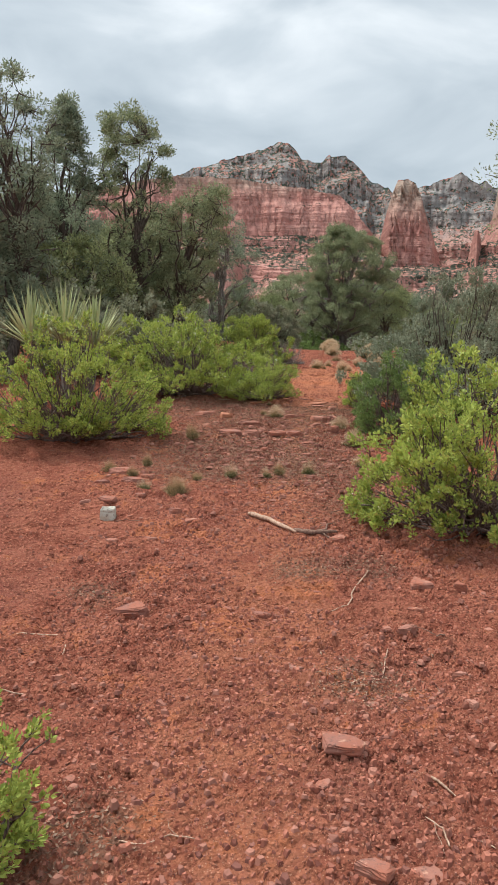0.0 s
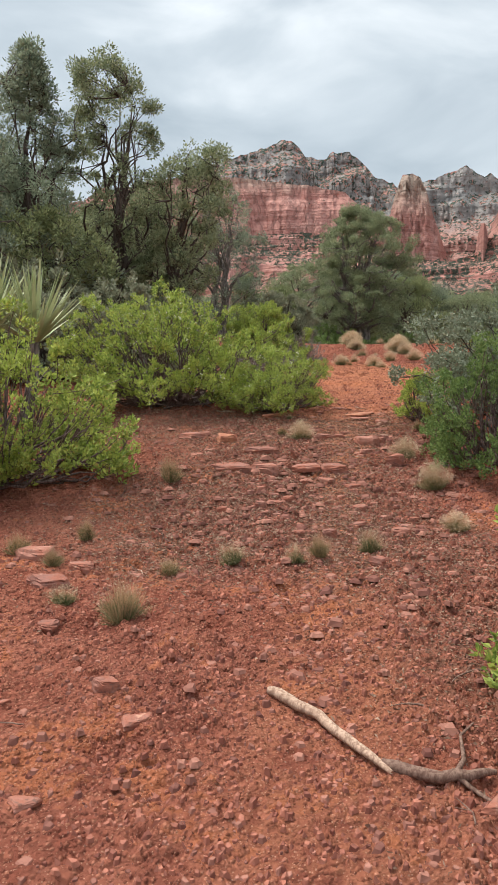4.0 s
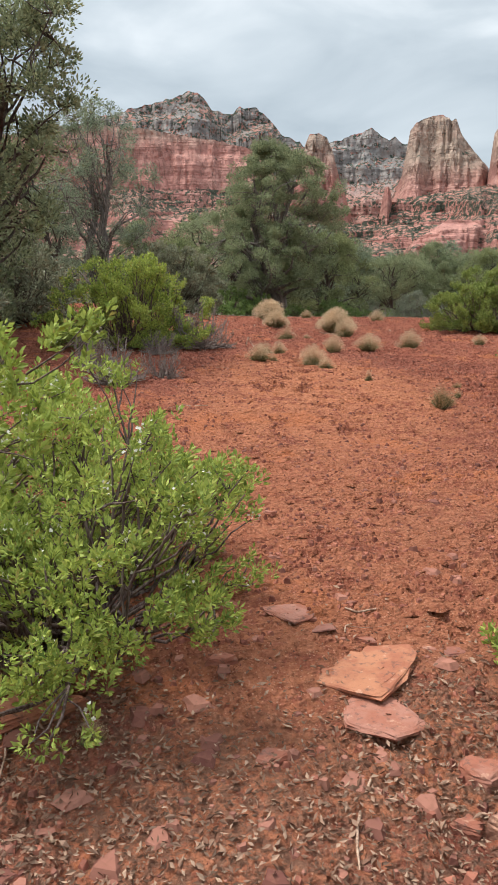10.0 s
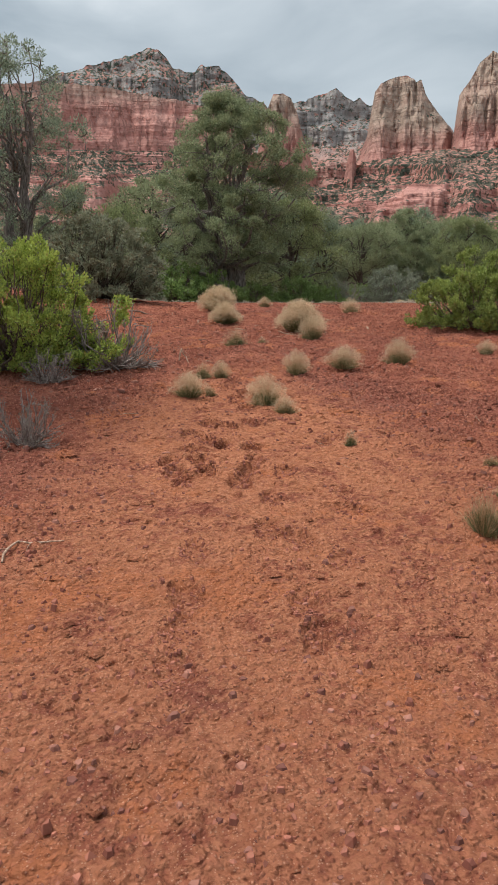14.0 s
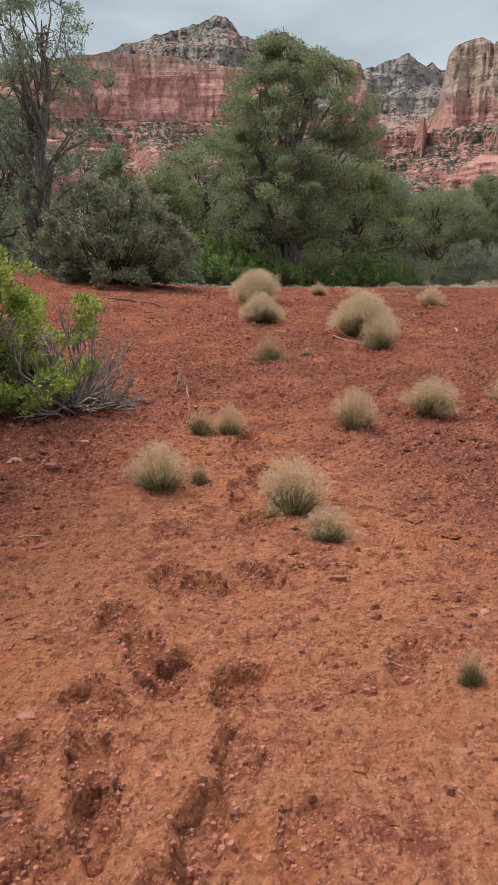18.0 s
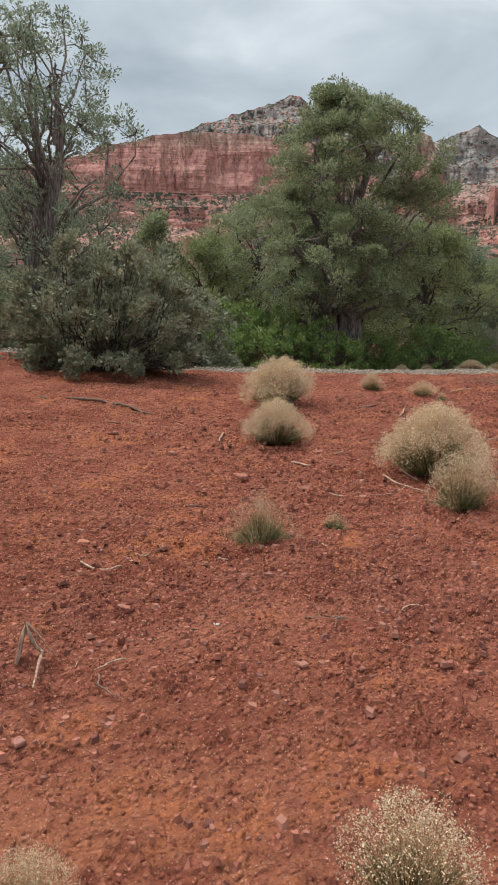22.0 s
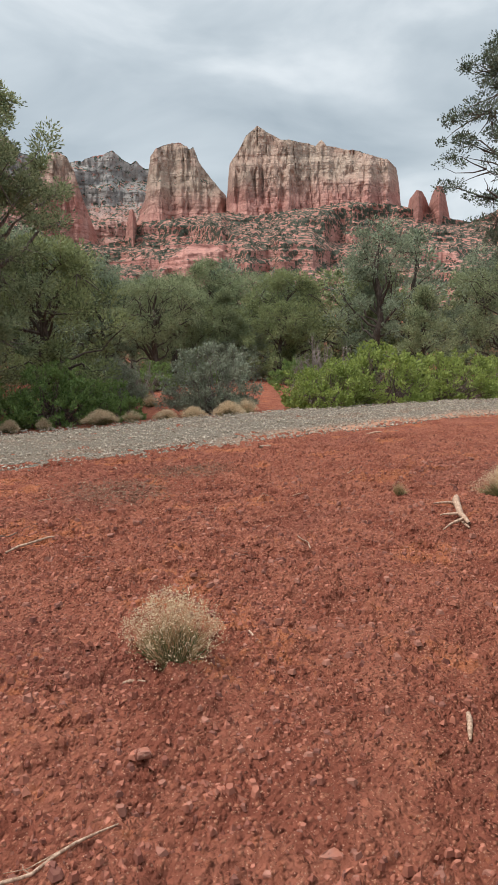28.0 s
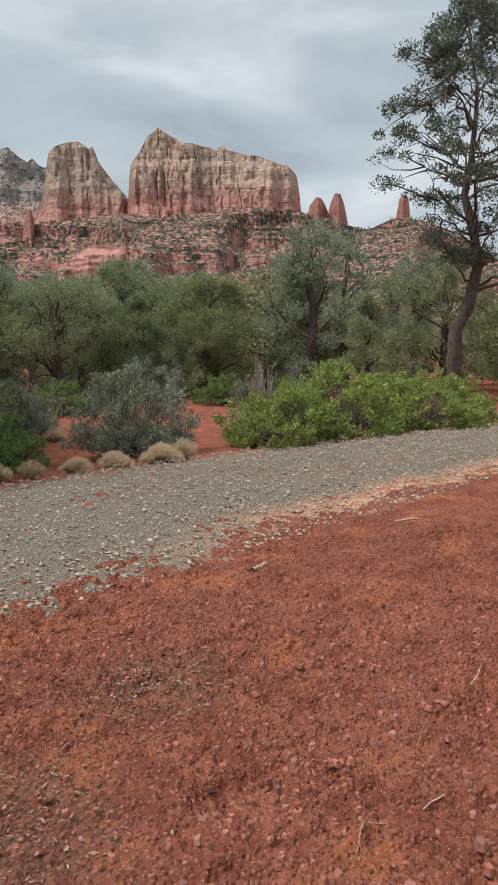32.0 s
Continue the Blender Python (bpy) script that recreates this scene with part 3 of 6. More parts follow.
def cliffs(name, label, top, foot, far, deep, buff_from, seed, jag=0.12, rows=56, columns=0.075, ledge=1.0, scrub=0.15, crack=1.0, back=140.0, rock=None, collar=0.0, bushes=0):
    """A rock wall that runs round the place: top and foot give its height, in degrees, by bearing."""
    rng = np.random.default_rng(seed)
    b0, b1 = top[0][0], top[-1][0]
    bearing = np.arange(b0, b1 + columns, columns)
    high = np.interp(bearing, *zip(*top)) + jag * 2 * (fbm(bearing * 2.6, bearing * 0 + seed, 5, seed) - 0.5)
    low = np.interp(bearing, *zip(*foot))
    high = np.maximum(high, low + 0.05)
    v = np.linspace(0, 1, rows)[:, None]
    el = low + (high - low) * v
    bands = fbm(bearing * 0.22 + 0 * el, el * 1.5 + (0.3 if deep > 500 else 1.2) * fbm(bearing * 0.3 + 0 * el, el * 0 + 1, 2, seed + 5), 2 if deep > 500 else 4, seed + 3)
    bench = step(0.50, 0.62, bands) + 0.5 * step(0.55, 0.7, fbm(bearing * (0.25 if deep > 500 else 0.9) + 0 * el, el * 4.5, 2, seed + 4))
    run = np.cumsum(0.25 + ledge * 1.6 * bench, axis=0)
    away = far + deep * (run - run[0]) / (run[-1] - run[0])
    shape = 80 * (fbm(bearing * 0.9 + 0 * el, el * 0.10, 2, seed + 7) - 0.5) + 34 * (fbm(bearing * 2.6 + 0 * el, el * 0.35, 2, seed + 8) - 0.5)
    shape = shape + (9.0 if deep < 200 else 0.0) * (1 - step(0.0, 0.10, np.abs(fbm(bearing * 1.9 + 0.25 * el, el * 0.3, 3, seed + 10) - 0.5)))
    away = away + crack * (shape + 14 * (fbm(bearing * 5 + 0 * el, el * 2.5, 2, seed + 9) - 0.5))
    ends = np.minimum(bearing - b0, b1 - bearing)
    away = away + 200 * (1 - step(0, 1.2, ends)) ** 2
    ridge = np.stack([away[-1] + back * k for k in (0.25, 0.6, 1.0)])
    ridge_el = np.stack([high - 0.02, high - 0.25, low - 1.0])
    away, el = np.concatenate([away, ridge]), np.concatenate([el, ridge_el])
    a = np.radians(bearing)[None]
    x, y, z = HUB[0] + away * np.sin(a), HUB[1] + away * np.cos(a), HUB[2] + away * np.tan(np.radians(el))
    line = buff_from + 0.5 * (fbm(bearing * 0.5, bearing * 0, 3, seed + 11) - 0.5)
    buff = step(-1.3, 1.1, el - line + 0.9 * (fbm(bearing * 3 + 0 * el, el * 3, 3, seed + 12) - 0.5))
    flat = np.clip(np.gradient(away, axis=0) / np.maximum(np.abs(np.gradient(z, axis=0)), 0.5), 0, 3) / 3
    bush = np.clip(scrub + 0.5 * flat + collar * step(0.66, 0.84, (el - low) / (high - low)), 0, 1)
    points = np.stack([x.ravel(), y.ravel(), z.ravel()], 1)
    if bushes:
        body = bush.ravel()[: (rows - 1) * len(bearing)] ** 2
        body[::len(bearing)] = 0
        SLOPE_SCRUB.append(points[rng.choice(len(body), bushes, p=body / body.sum())] + rng.normal(0, 1, (bushes, 3)) * [2.5, 2.5, 0.3])
    faces = grid_faces(len(el), len(bearing))
    capped = buff.ravel()[faces].mean(1) > 0.5
    top_ob = tagged(new(name), label, "mountain")
    grassy = bush.ravel()[faces].mean(1) > 0.5
    pieces = (("scrub_bench", grassy), ("rock_step", ~grassy)) if deep > 500 else (("cap", capped), ("wall", ~capped))
    for piece, chosen in pieces:
        if chosen.sum() > 20:
            used, index = np.unique(faces[chosen], return_inverse=True)
            me = npmesh(piece, points[used], index.reshape(-1, 4), rock or CLIFF, False, {"buff": buff.ravel()[used], "scrub": bush.ravel()[used]})
            part(piece, me, top_ob, {"cap": "pale buff upper rock", "scrub_bench": "dark scrub on a gentle bench"}.get(piece, ""))
    return top_ob


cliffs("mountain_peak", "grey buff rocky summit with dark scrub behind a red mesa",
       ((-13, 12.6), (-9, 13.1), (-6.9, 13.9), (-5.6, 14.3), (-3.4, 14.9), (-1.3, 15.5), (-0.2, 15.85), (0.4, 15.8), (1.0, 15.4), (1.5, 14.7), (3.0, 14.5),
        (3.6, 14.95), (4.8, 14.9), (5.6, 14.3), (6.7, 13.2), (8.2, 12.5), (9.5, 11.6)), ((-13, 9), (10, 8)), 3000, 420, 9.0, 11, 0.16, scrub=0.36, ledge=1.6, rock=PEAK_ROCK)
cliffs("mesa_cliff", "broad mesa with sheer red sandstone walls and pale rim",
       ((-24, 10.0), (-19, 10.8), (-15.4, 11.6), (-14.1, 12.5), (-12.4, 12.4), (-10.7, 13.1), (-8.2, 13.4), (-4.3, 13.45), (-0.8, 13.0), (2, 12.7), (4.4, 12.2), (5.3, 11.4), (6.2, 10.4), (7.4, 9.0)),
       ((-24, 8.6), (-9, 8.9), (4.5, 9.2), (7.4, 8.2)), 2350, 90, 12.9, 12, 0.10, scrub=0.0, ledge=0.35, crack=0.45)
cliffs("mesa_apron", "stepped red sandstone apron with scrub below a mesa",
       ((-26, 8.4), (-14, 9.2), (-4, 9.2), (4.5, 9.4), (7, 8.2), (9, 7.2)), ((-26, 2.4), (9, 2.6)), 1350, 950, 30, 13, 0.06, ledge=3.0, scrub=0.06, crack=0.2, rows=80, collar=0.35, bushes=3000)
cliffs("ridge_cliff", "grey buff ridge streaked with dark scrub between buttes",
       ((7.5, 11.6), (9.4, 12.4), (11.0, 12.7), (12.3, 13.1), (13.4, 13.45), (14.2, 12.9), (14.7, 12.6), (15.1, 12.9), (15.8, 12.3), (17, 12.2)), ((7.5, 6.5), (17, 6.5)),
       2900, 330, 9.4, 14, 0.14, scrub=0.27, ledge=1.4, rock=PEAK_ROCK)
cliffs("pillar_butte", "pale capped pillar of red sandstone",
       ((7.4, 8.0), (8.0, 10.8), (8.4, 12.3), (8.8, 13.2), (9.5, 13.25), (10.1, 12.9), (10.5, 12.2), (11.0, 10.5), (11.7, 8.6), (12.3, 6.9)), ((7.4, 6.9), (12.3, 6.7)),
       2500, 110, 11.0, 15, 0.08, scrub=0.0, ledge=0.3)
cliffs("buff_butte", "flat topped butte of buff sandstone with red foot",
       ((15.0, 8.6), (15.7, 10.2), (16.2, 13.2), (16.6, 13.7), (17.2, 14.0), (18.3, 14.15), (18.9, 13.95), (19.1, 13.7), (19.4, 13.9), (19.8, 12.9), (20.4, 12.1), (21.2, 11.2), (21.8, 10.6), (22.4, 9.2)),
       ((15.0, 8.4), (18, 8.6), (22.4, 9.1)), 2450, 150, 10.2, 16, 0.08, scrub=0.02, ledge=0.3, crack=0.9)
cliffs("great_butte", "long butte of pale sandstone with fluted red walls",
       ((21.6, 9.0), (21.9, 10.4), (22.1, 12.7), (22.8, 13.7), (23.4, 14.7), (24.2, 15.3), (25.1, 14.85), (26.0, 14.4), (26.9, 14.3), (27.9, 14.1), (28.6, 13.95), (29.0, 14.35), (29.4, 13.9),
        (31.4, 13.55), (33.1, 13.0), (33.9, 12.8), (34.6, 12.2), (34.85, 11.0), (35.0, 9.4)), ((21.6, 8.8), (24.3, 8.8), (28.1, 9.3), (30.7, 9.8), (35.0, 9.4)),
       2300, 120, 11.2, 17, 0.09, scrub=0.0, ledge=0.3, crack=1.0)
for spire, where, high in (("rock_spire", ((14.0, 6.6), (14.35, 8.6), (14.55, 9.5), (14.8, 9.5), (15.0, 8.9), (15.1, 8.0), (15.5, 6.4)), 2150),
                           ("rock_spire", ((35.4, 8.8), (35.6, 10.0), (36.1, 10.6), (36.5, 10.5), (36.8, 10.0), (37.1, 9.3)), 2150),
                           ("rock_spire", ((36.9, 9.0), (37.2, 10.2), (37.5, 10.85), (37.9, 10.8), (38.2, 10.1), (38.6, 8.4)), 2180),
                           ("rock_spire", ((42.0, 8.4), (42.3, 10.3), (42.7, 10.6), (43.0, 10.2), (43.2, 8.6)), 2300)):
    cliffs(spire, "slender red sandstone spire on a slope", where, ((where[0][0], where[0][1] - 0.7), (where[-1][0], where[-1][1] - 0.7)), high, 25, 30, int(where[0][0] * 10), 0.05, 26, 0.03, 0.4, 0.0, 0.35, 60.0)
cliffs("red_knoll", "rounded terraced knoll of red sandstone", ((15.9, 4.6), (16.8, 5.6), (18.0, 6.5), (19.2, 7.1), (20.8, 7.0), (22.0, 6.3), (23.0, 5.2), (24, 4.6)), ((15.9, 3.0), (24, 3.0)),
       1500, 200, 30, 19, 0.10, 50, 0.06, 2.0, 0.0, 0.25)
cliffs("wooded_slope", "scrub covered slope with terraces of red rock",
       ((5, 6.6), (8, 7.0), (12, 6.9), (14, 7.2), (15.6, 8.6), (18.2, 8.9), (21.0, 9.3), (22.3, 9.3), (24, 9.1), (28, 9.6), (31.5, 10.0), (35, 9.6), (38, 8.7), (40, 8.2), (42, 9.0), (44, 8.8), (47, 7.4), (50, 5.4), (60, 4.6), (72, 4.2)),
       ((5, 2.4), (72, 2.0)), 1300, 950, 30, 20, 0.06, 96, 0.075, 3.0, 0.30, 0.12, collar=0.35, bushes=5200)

bush_rng = np.random.default_rng(90)
slope_at = np.concatenate(SLOPE_SCRUB)
slope_tall = bush_rng.uniform(4.5, 10.0, len(slope_at))
slope_each = 12
slope_from = np.repeat(slope_at, slope_each, 0)
slope_off = ball(bush_rng, len(slope_from)) * np.repeat(slope_tall, slope_each)[:, None] * [0.55, 0.55, 0.45] + np.stack([0 * slope_from[:, 0], 0 * slope_from[:, 0], np.repeat(slope_tall, slope_each) * 0.4], 1)
slope_stock = Stock()
leaf_mesh(slope_stock, bush_rng, slope_from + slope_off, bush_rng.normal(0, 1, slope_off.shape) + [0, 0, 0.5], np.repeat(slope_tall, slope_each) * 0.45, 0.75, 4)
tagged(new("slope_scrub", slope_stock.mesh("slope_scrub", SLOPE_LEAF)), "dark scrub dotted over the red slopes", "scrub", kind="stuff")

# ---- kinds of plants ----
def lumpy(rng, n, sharp=2.2, bumps=11, deep=0.46):
    """Directions over an uneven dome, with a radius factor for each."""
    d = unit(rng.normal(0, 1, (n, 3)))
    d[:, 2] = np.abs(d[:, 2]) * 1.0 - 0.10
    d = unit(d)
    knots = unit(rng.normal(0, 1, (bumps, 3)))
    knots[:, 2] = np.abs(knots[:, 2])
    near = np.max(d @ knots.T, axis=1)
    return d, 1 - deep + deep * step(0.70, 0.98, near) * 1.25


def shrub_meshes(seed, rx, ry, high, leaves, size, leaf_mat, twig_mat, wide=0.58, sides=4, stems=26, fill=0.30, low=0.10, sprig=20, upright=0.9, blossom=0.0, bare=0.0):
    """Branches, foliage and blossom of a shrub whose foot is at the origin."""
    rng = np.random.default_rng(seed)
    wood, green, white = Stock(), Stock(), Stock()
    tips = max(int(leaves / sprig), 20)
    clump = 0.07 * (rx + ry + high) / 3 + 0.055
    boughs = int(np.clip(0.95 * (rx + ry) * (high + 0.6 * (rx + ry) / 2) / clump**2, 24, 260))
    d, r = lumpy(rng, boughs, deep=0.34)
    centre = d * (r * (1 - fill * rng.uniform(0, 1, boughs) ** 2.2) * rng.uniform(0.90, 1.12, boughs))[:, None] * [rx, ry, high]
    centre[:, 2] = np.maximum(centre[:, 2], low * high * rng.uniform(0.4, 1.6, boughs) + 0.3 * clump)
    keep = fbm(centre[:, 0] * 3.2 / max(rx, 0.4) + 9, centre[:, 1] * 3.2 / max(ry, 0.4) + centre[:, 2] * 2.1, 2, seed) > 0.20
    centre = centre[keep]
    grow = clump * rng.uniform(0.7, 1.35, len(centre))
    of = rng.integers(0, len(centre), tips)
    away = unit(rng.normal(0, 1, (tips, 3))) * rng.uniform(0.1, 1, (tips, 1)) ** 0.5
    away[:, 2] = 0.75 * away[:, 2] + 0.12
    tip = centre[of] + away * grow[of][:, None]
    tip[:, 2] = np.maximum(tip[:, 2], 0.03)
    forks = []
    for k, end in enumerate(centre):
        foot = np.array([rng.normal(0, 0.10 * rx), rng.normal(0, 0.10 * ry), -0.02])
        mid = foot + (end - foot) * [0.62, 0.62, 0.42] + rng.normal(0, 0.05 * high, 3)
        mid[2] = max(mid[2], 0.05)
        line = np.concatenate([bent(rng, foot, mid, 0.10, 5), bent(rng, mid, end, 0.12, 5)[1:]])
        thick = (0.008 + 0.009 * high) * (1.0 if k < stems else 0.55)
        tube(wood, line, np.linspace(thick, 0.0035, len(line)), 5)
        forks.append(line[4:])
    for k in range(min(tips, stems * 14)):
        near = forks[of[k]][rng.integers(1, 5)]
        tube(wood, bent(rng, near, tip[k], 0.10, 4), np.linspace(0.0050, 0.002, 4), 4)
    tip = tip[rng.uniform(0, 1, len(tip)) >= bare]
    out = unit(tip / [rx, ry, high] + [0, 0, 0.15])
    at = np.repeat(tip, sprig, 0)
    way = np.repeat(unit(out + [0, 0, upright] + rng.normal(0, 0.35, tip.shape)), sprig, 0)
    run = rng.uniform(0, 1, (len(at), 1))
    spin = unit(np.cross(way, rng.normal(0, 1, at.shape)))
    at = at + way * (run - 0.35) * size * 2.3 + spin * size * 0.30
    leaf_mesh(green, rng, at, way * (0.45 + 0.7 * run) + spin * (1.0 - 0.3 * run), size, wide, sides)
    if blossom:
        some = tip[rng.uniform(0, 1, len(tip)) < blossom]
        at = np.repeat(some + out[: len(some)] * size, 7, 0) + rng.normal(0, 0.012, (len(some) * 7, 3))
        leaf_mesh(white, rng, at, rng.normal(0, 1, at.shape), 0.014, 0.9, 4)
    return (wood.mesh("branchwork", twig_mat, True), green.mesh("foliage", leaf_mat), white.mesh("blossom", BLOSSOM) if blossom else None)


def shrub(name, label, x, y, meshes, category="shrub", group="", turn=0.0, scale=None):
    top = thing(name, (x, y, ground_z(x, y) - 0.01), label, category, group, turn=turn, scale=scale)
    part("branchwork", meshes[0], top)
    if meshes[1]:
        part("foliage", meshes[1], top)
    if len(meshes) > 2 and meshes[2]:
        part("blossom", meshes[2], top, "small pale pink white flower heads")
    return top


ROUND = lambda f: np.sqrt(np.clip(1 - (2 * f - 1) ** 2, 0, 1)) ** 0.8
CONE = lambda f: np.clip(1 - f, 0, 1) ** 0.75 * step(-0.15, 0.12, f)
DOME = lambda f: np.clip(1 - f**5.0, 0, 1) ** 0.6 * step(-0.5, 0.3, f)
VASE = lambda f: (0.35 + 0.65 * f) * np.sqrt(np.clip(1 - f**5, 0, 1))


def tree_meshes(seed, high, wide, low, shape, sprays, size, leaf_mat, bark_mat, thick, puff=0.30, gaps=0.40, lean=(0, 0), slim=0.38, limbs=26, trunks=1, dead=0, droop=0.0, spray=26, offset=(0, 0), bole=None, rising=(0.45, 0.85)):
    """Trunk, limbs and crown of a tree. low: where the crown begins, as a part of its height."""
    rng = np.random.default_rng(seed)
    trunk, boughs, green = Stock(), Stock(), Stock()
    tops, stems = [], []
    for k in range(trunks):
        a = rng.uniform(0, 6.28) if trunks > 1 else 0
        foot = np.array([math.cos(a), math.sin(a), 0]) * (0.22 * thick * 4 if trunks > 1 else 0)
        head = np.array([lean[0] + math.cos(a) * wide * (0.3 if trunks > 1 else 0.02), lean[1] + math.sin(a) * wide * (0.3 if trunks > 1 else 0), high * (rng.uniform(0.74, 0.86) if trunks > 1 else rng.uniform(0.86, 0.95))])
        line = bent(rng, foot - [0, 0, 0.08], head, 0.05, 11)
        line[:, 0] = foot[0] + (line[:, 0] - foot[0])
        radii = thick * (1 - np.linspace(0, 1, 11)) ** 0.85 + 0.012
        radii[0] *= 1.5
        radii[1] *= 1.12
        tube(trunk, line, radii, 12)
        if bole:
            for s in range(7):
                b = s * 0.9 + rng.uniform(0, 0.5)
                swirl = np.stack([np.cos(b + np.linspace(0, 0.5, 11)), np.sin(b + np.linspace(0, 0.5, 11)), np.zeros(11)], 1)
                tube(trunk, line + swirl * radii[:, None] * 0.8, radii * 0.42, 6)
        stems.append(line)
    n = max(int(sprays / spray), 30)
    f = rng.uniform(0, 1, n * 3) ** 0.9
    a = rng.uniform(0, 2 * np.pi, n * 3)
    rough = 0.50 + 0.95 * fbm(a * 1.1 + 3, f * 4.5, 3, seed + 1)
    r = wide * shape(f) * rough * rng.uniform(0.02, 1, n * 3) ** 0.52
    hub = np.array([np.interp(low * high + f * (high - low * high), stems[0][:, 2], stems[0][:, k]) for k in (0, 1)]).T
    c = np.stack([hub[:, 0] + offset[0] * f + r * np.cos(a), hub[:, 1] + offset[1] * f + r * np.sin(a), low * high + f * (high - low * high)], 1)
    c[:, 2] -= droop * r
    c[:, 2] = np.maximum(c[:, 2], 0.12)
    outer = r > 0.42 * wide * shape(f) * rough
    masses = c[outer][: 3 * limbs + 50]
    mass = wide * 0.115 * rng.uniform(0.5, 1.7, len(masses))
    of = rng.integers(0, len(masses), n)
    sprig = masses[of] + unit(rng.normal(0, 1, (n, 3))) * (rng.uniform(0.1, 1, n) ** 0.5 * mass[of])[:, None] * [1, 1, 0.78]
    keep = fbm(c[:, 0] * 1.25 / (wide * 0.45), c[:, 2] * 1.25 / (wide * 0.45) + c[:, 1] * 0.9 / (wide * 0.45), 3, seed + 2) > gaps
    inner = c[keep][: int(n * 0.52)]
    c = np.concatenate([sprig[: int(n * 0.48)], inner])
    c[:, 2] = np.maximum(c[:, 2], 0.12)
    joints = []
    for end in masses[:limbs]:
        s = stems[rng.integers(trunks)]
        z = max(min(end[2] * rng.uniform(*rising), high * 0.9), 0.1 * high)
        start = np.array([np.interp(z, s[:, 2], s[:, 0]), np.interp(z, s[:, 2], s[:, 1]), z])
        line = bent(rng, start, end, 0.13, 7, 0.05)
        tube(boughs, line, np.linspace(thick * slim * (1.15 - z / high), 0.008, 7), 6)
        joints.append(line[2:])
    joints = np.concatenate(joints)
    for end in c[rng.permutation(len(c))[: limbs * 8]]:
        near = joints[np.argmin(((joints - end) ** 2).sum(1))]
        tube(boughs, bent(rng, near, end, 0.12, 4), np.linspace(0.014 * high / 6 + 0.004, 0.004, 4), 4)
    for k in range(dead):
        s = stems[rng.integers(trunks)]
        z = high * rng.uniform(0.12, 0.80)
        start = np.array([np.interp(z, s[:, 2], s[:, 0]), np.interp(z, s[:, 2], s[:, 1]), z])
        b = rng.uniform(0, 6.28)
        end = start + np.array([math.cos(b), math.sin(b), rng.uniform(-0.1, 0.8)]) * wide * rng.uniform(0.4, 1.0)
        line = bent(rng, start, end, 0.16, 7)
        tube(boughs, line, np.linspace(thick * 0.28, 0.006, 7), 5)
        for q in line[2:]:
            tube(boughs, bent(rng, q, q + rng.normal(0, 0.22, 3) * wide * 0.7, 0.15, 4), np.linspace(0.016, 0.004, 4), 4)
    parts = rng.integers(int(spray * 0.5), int(spray * 1.5), len(c))
    at0 = np.repeat(c, parts, 0)
    off = unit(rng.normal(0, 1, at0.shape)) * rng.uniform(0.15, 1, (len(at0), 1)) ** 0.6 * puff * rng.uniform(0.55, 1.35, len(c)).repeat(parts)[:, None] * [1, 1, 0.72]
    way = unit(off) * 1.1 + [0, 0, 0.55 - 1.2 * droop] + rng.normal(0, 0.30, off.shape)
    at = at0 + off
    at[:, 2] = np.maximum(at[:, 2], 0.03)
    leaf_mesh(green, rng, at, way, size, 0.44, 4)
    return trunk.mesh("trunk", bark_mat, True), boughs.mesh("limbwork", bark_mat, True), green.mesh("crown", leaf_mat)


def tree(name, label, x, y, meshes, group="", turn=0.0, size=1.0):
    top = thing(name, (x, y, float(land(x, y)) - 0.03), label, "tree", group, turn=turn, scale=(size, size, size))
    part("trunk", meshes[0], top)
    part("limbwork", meshes[1], top)
    part("crown", meshes[2], top)
    return top


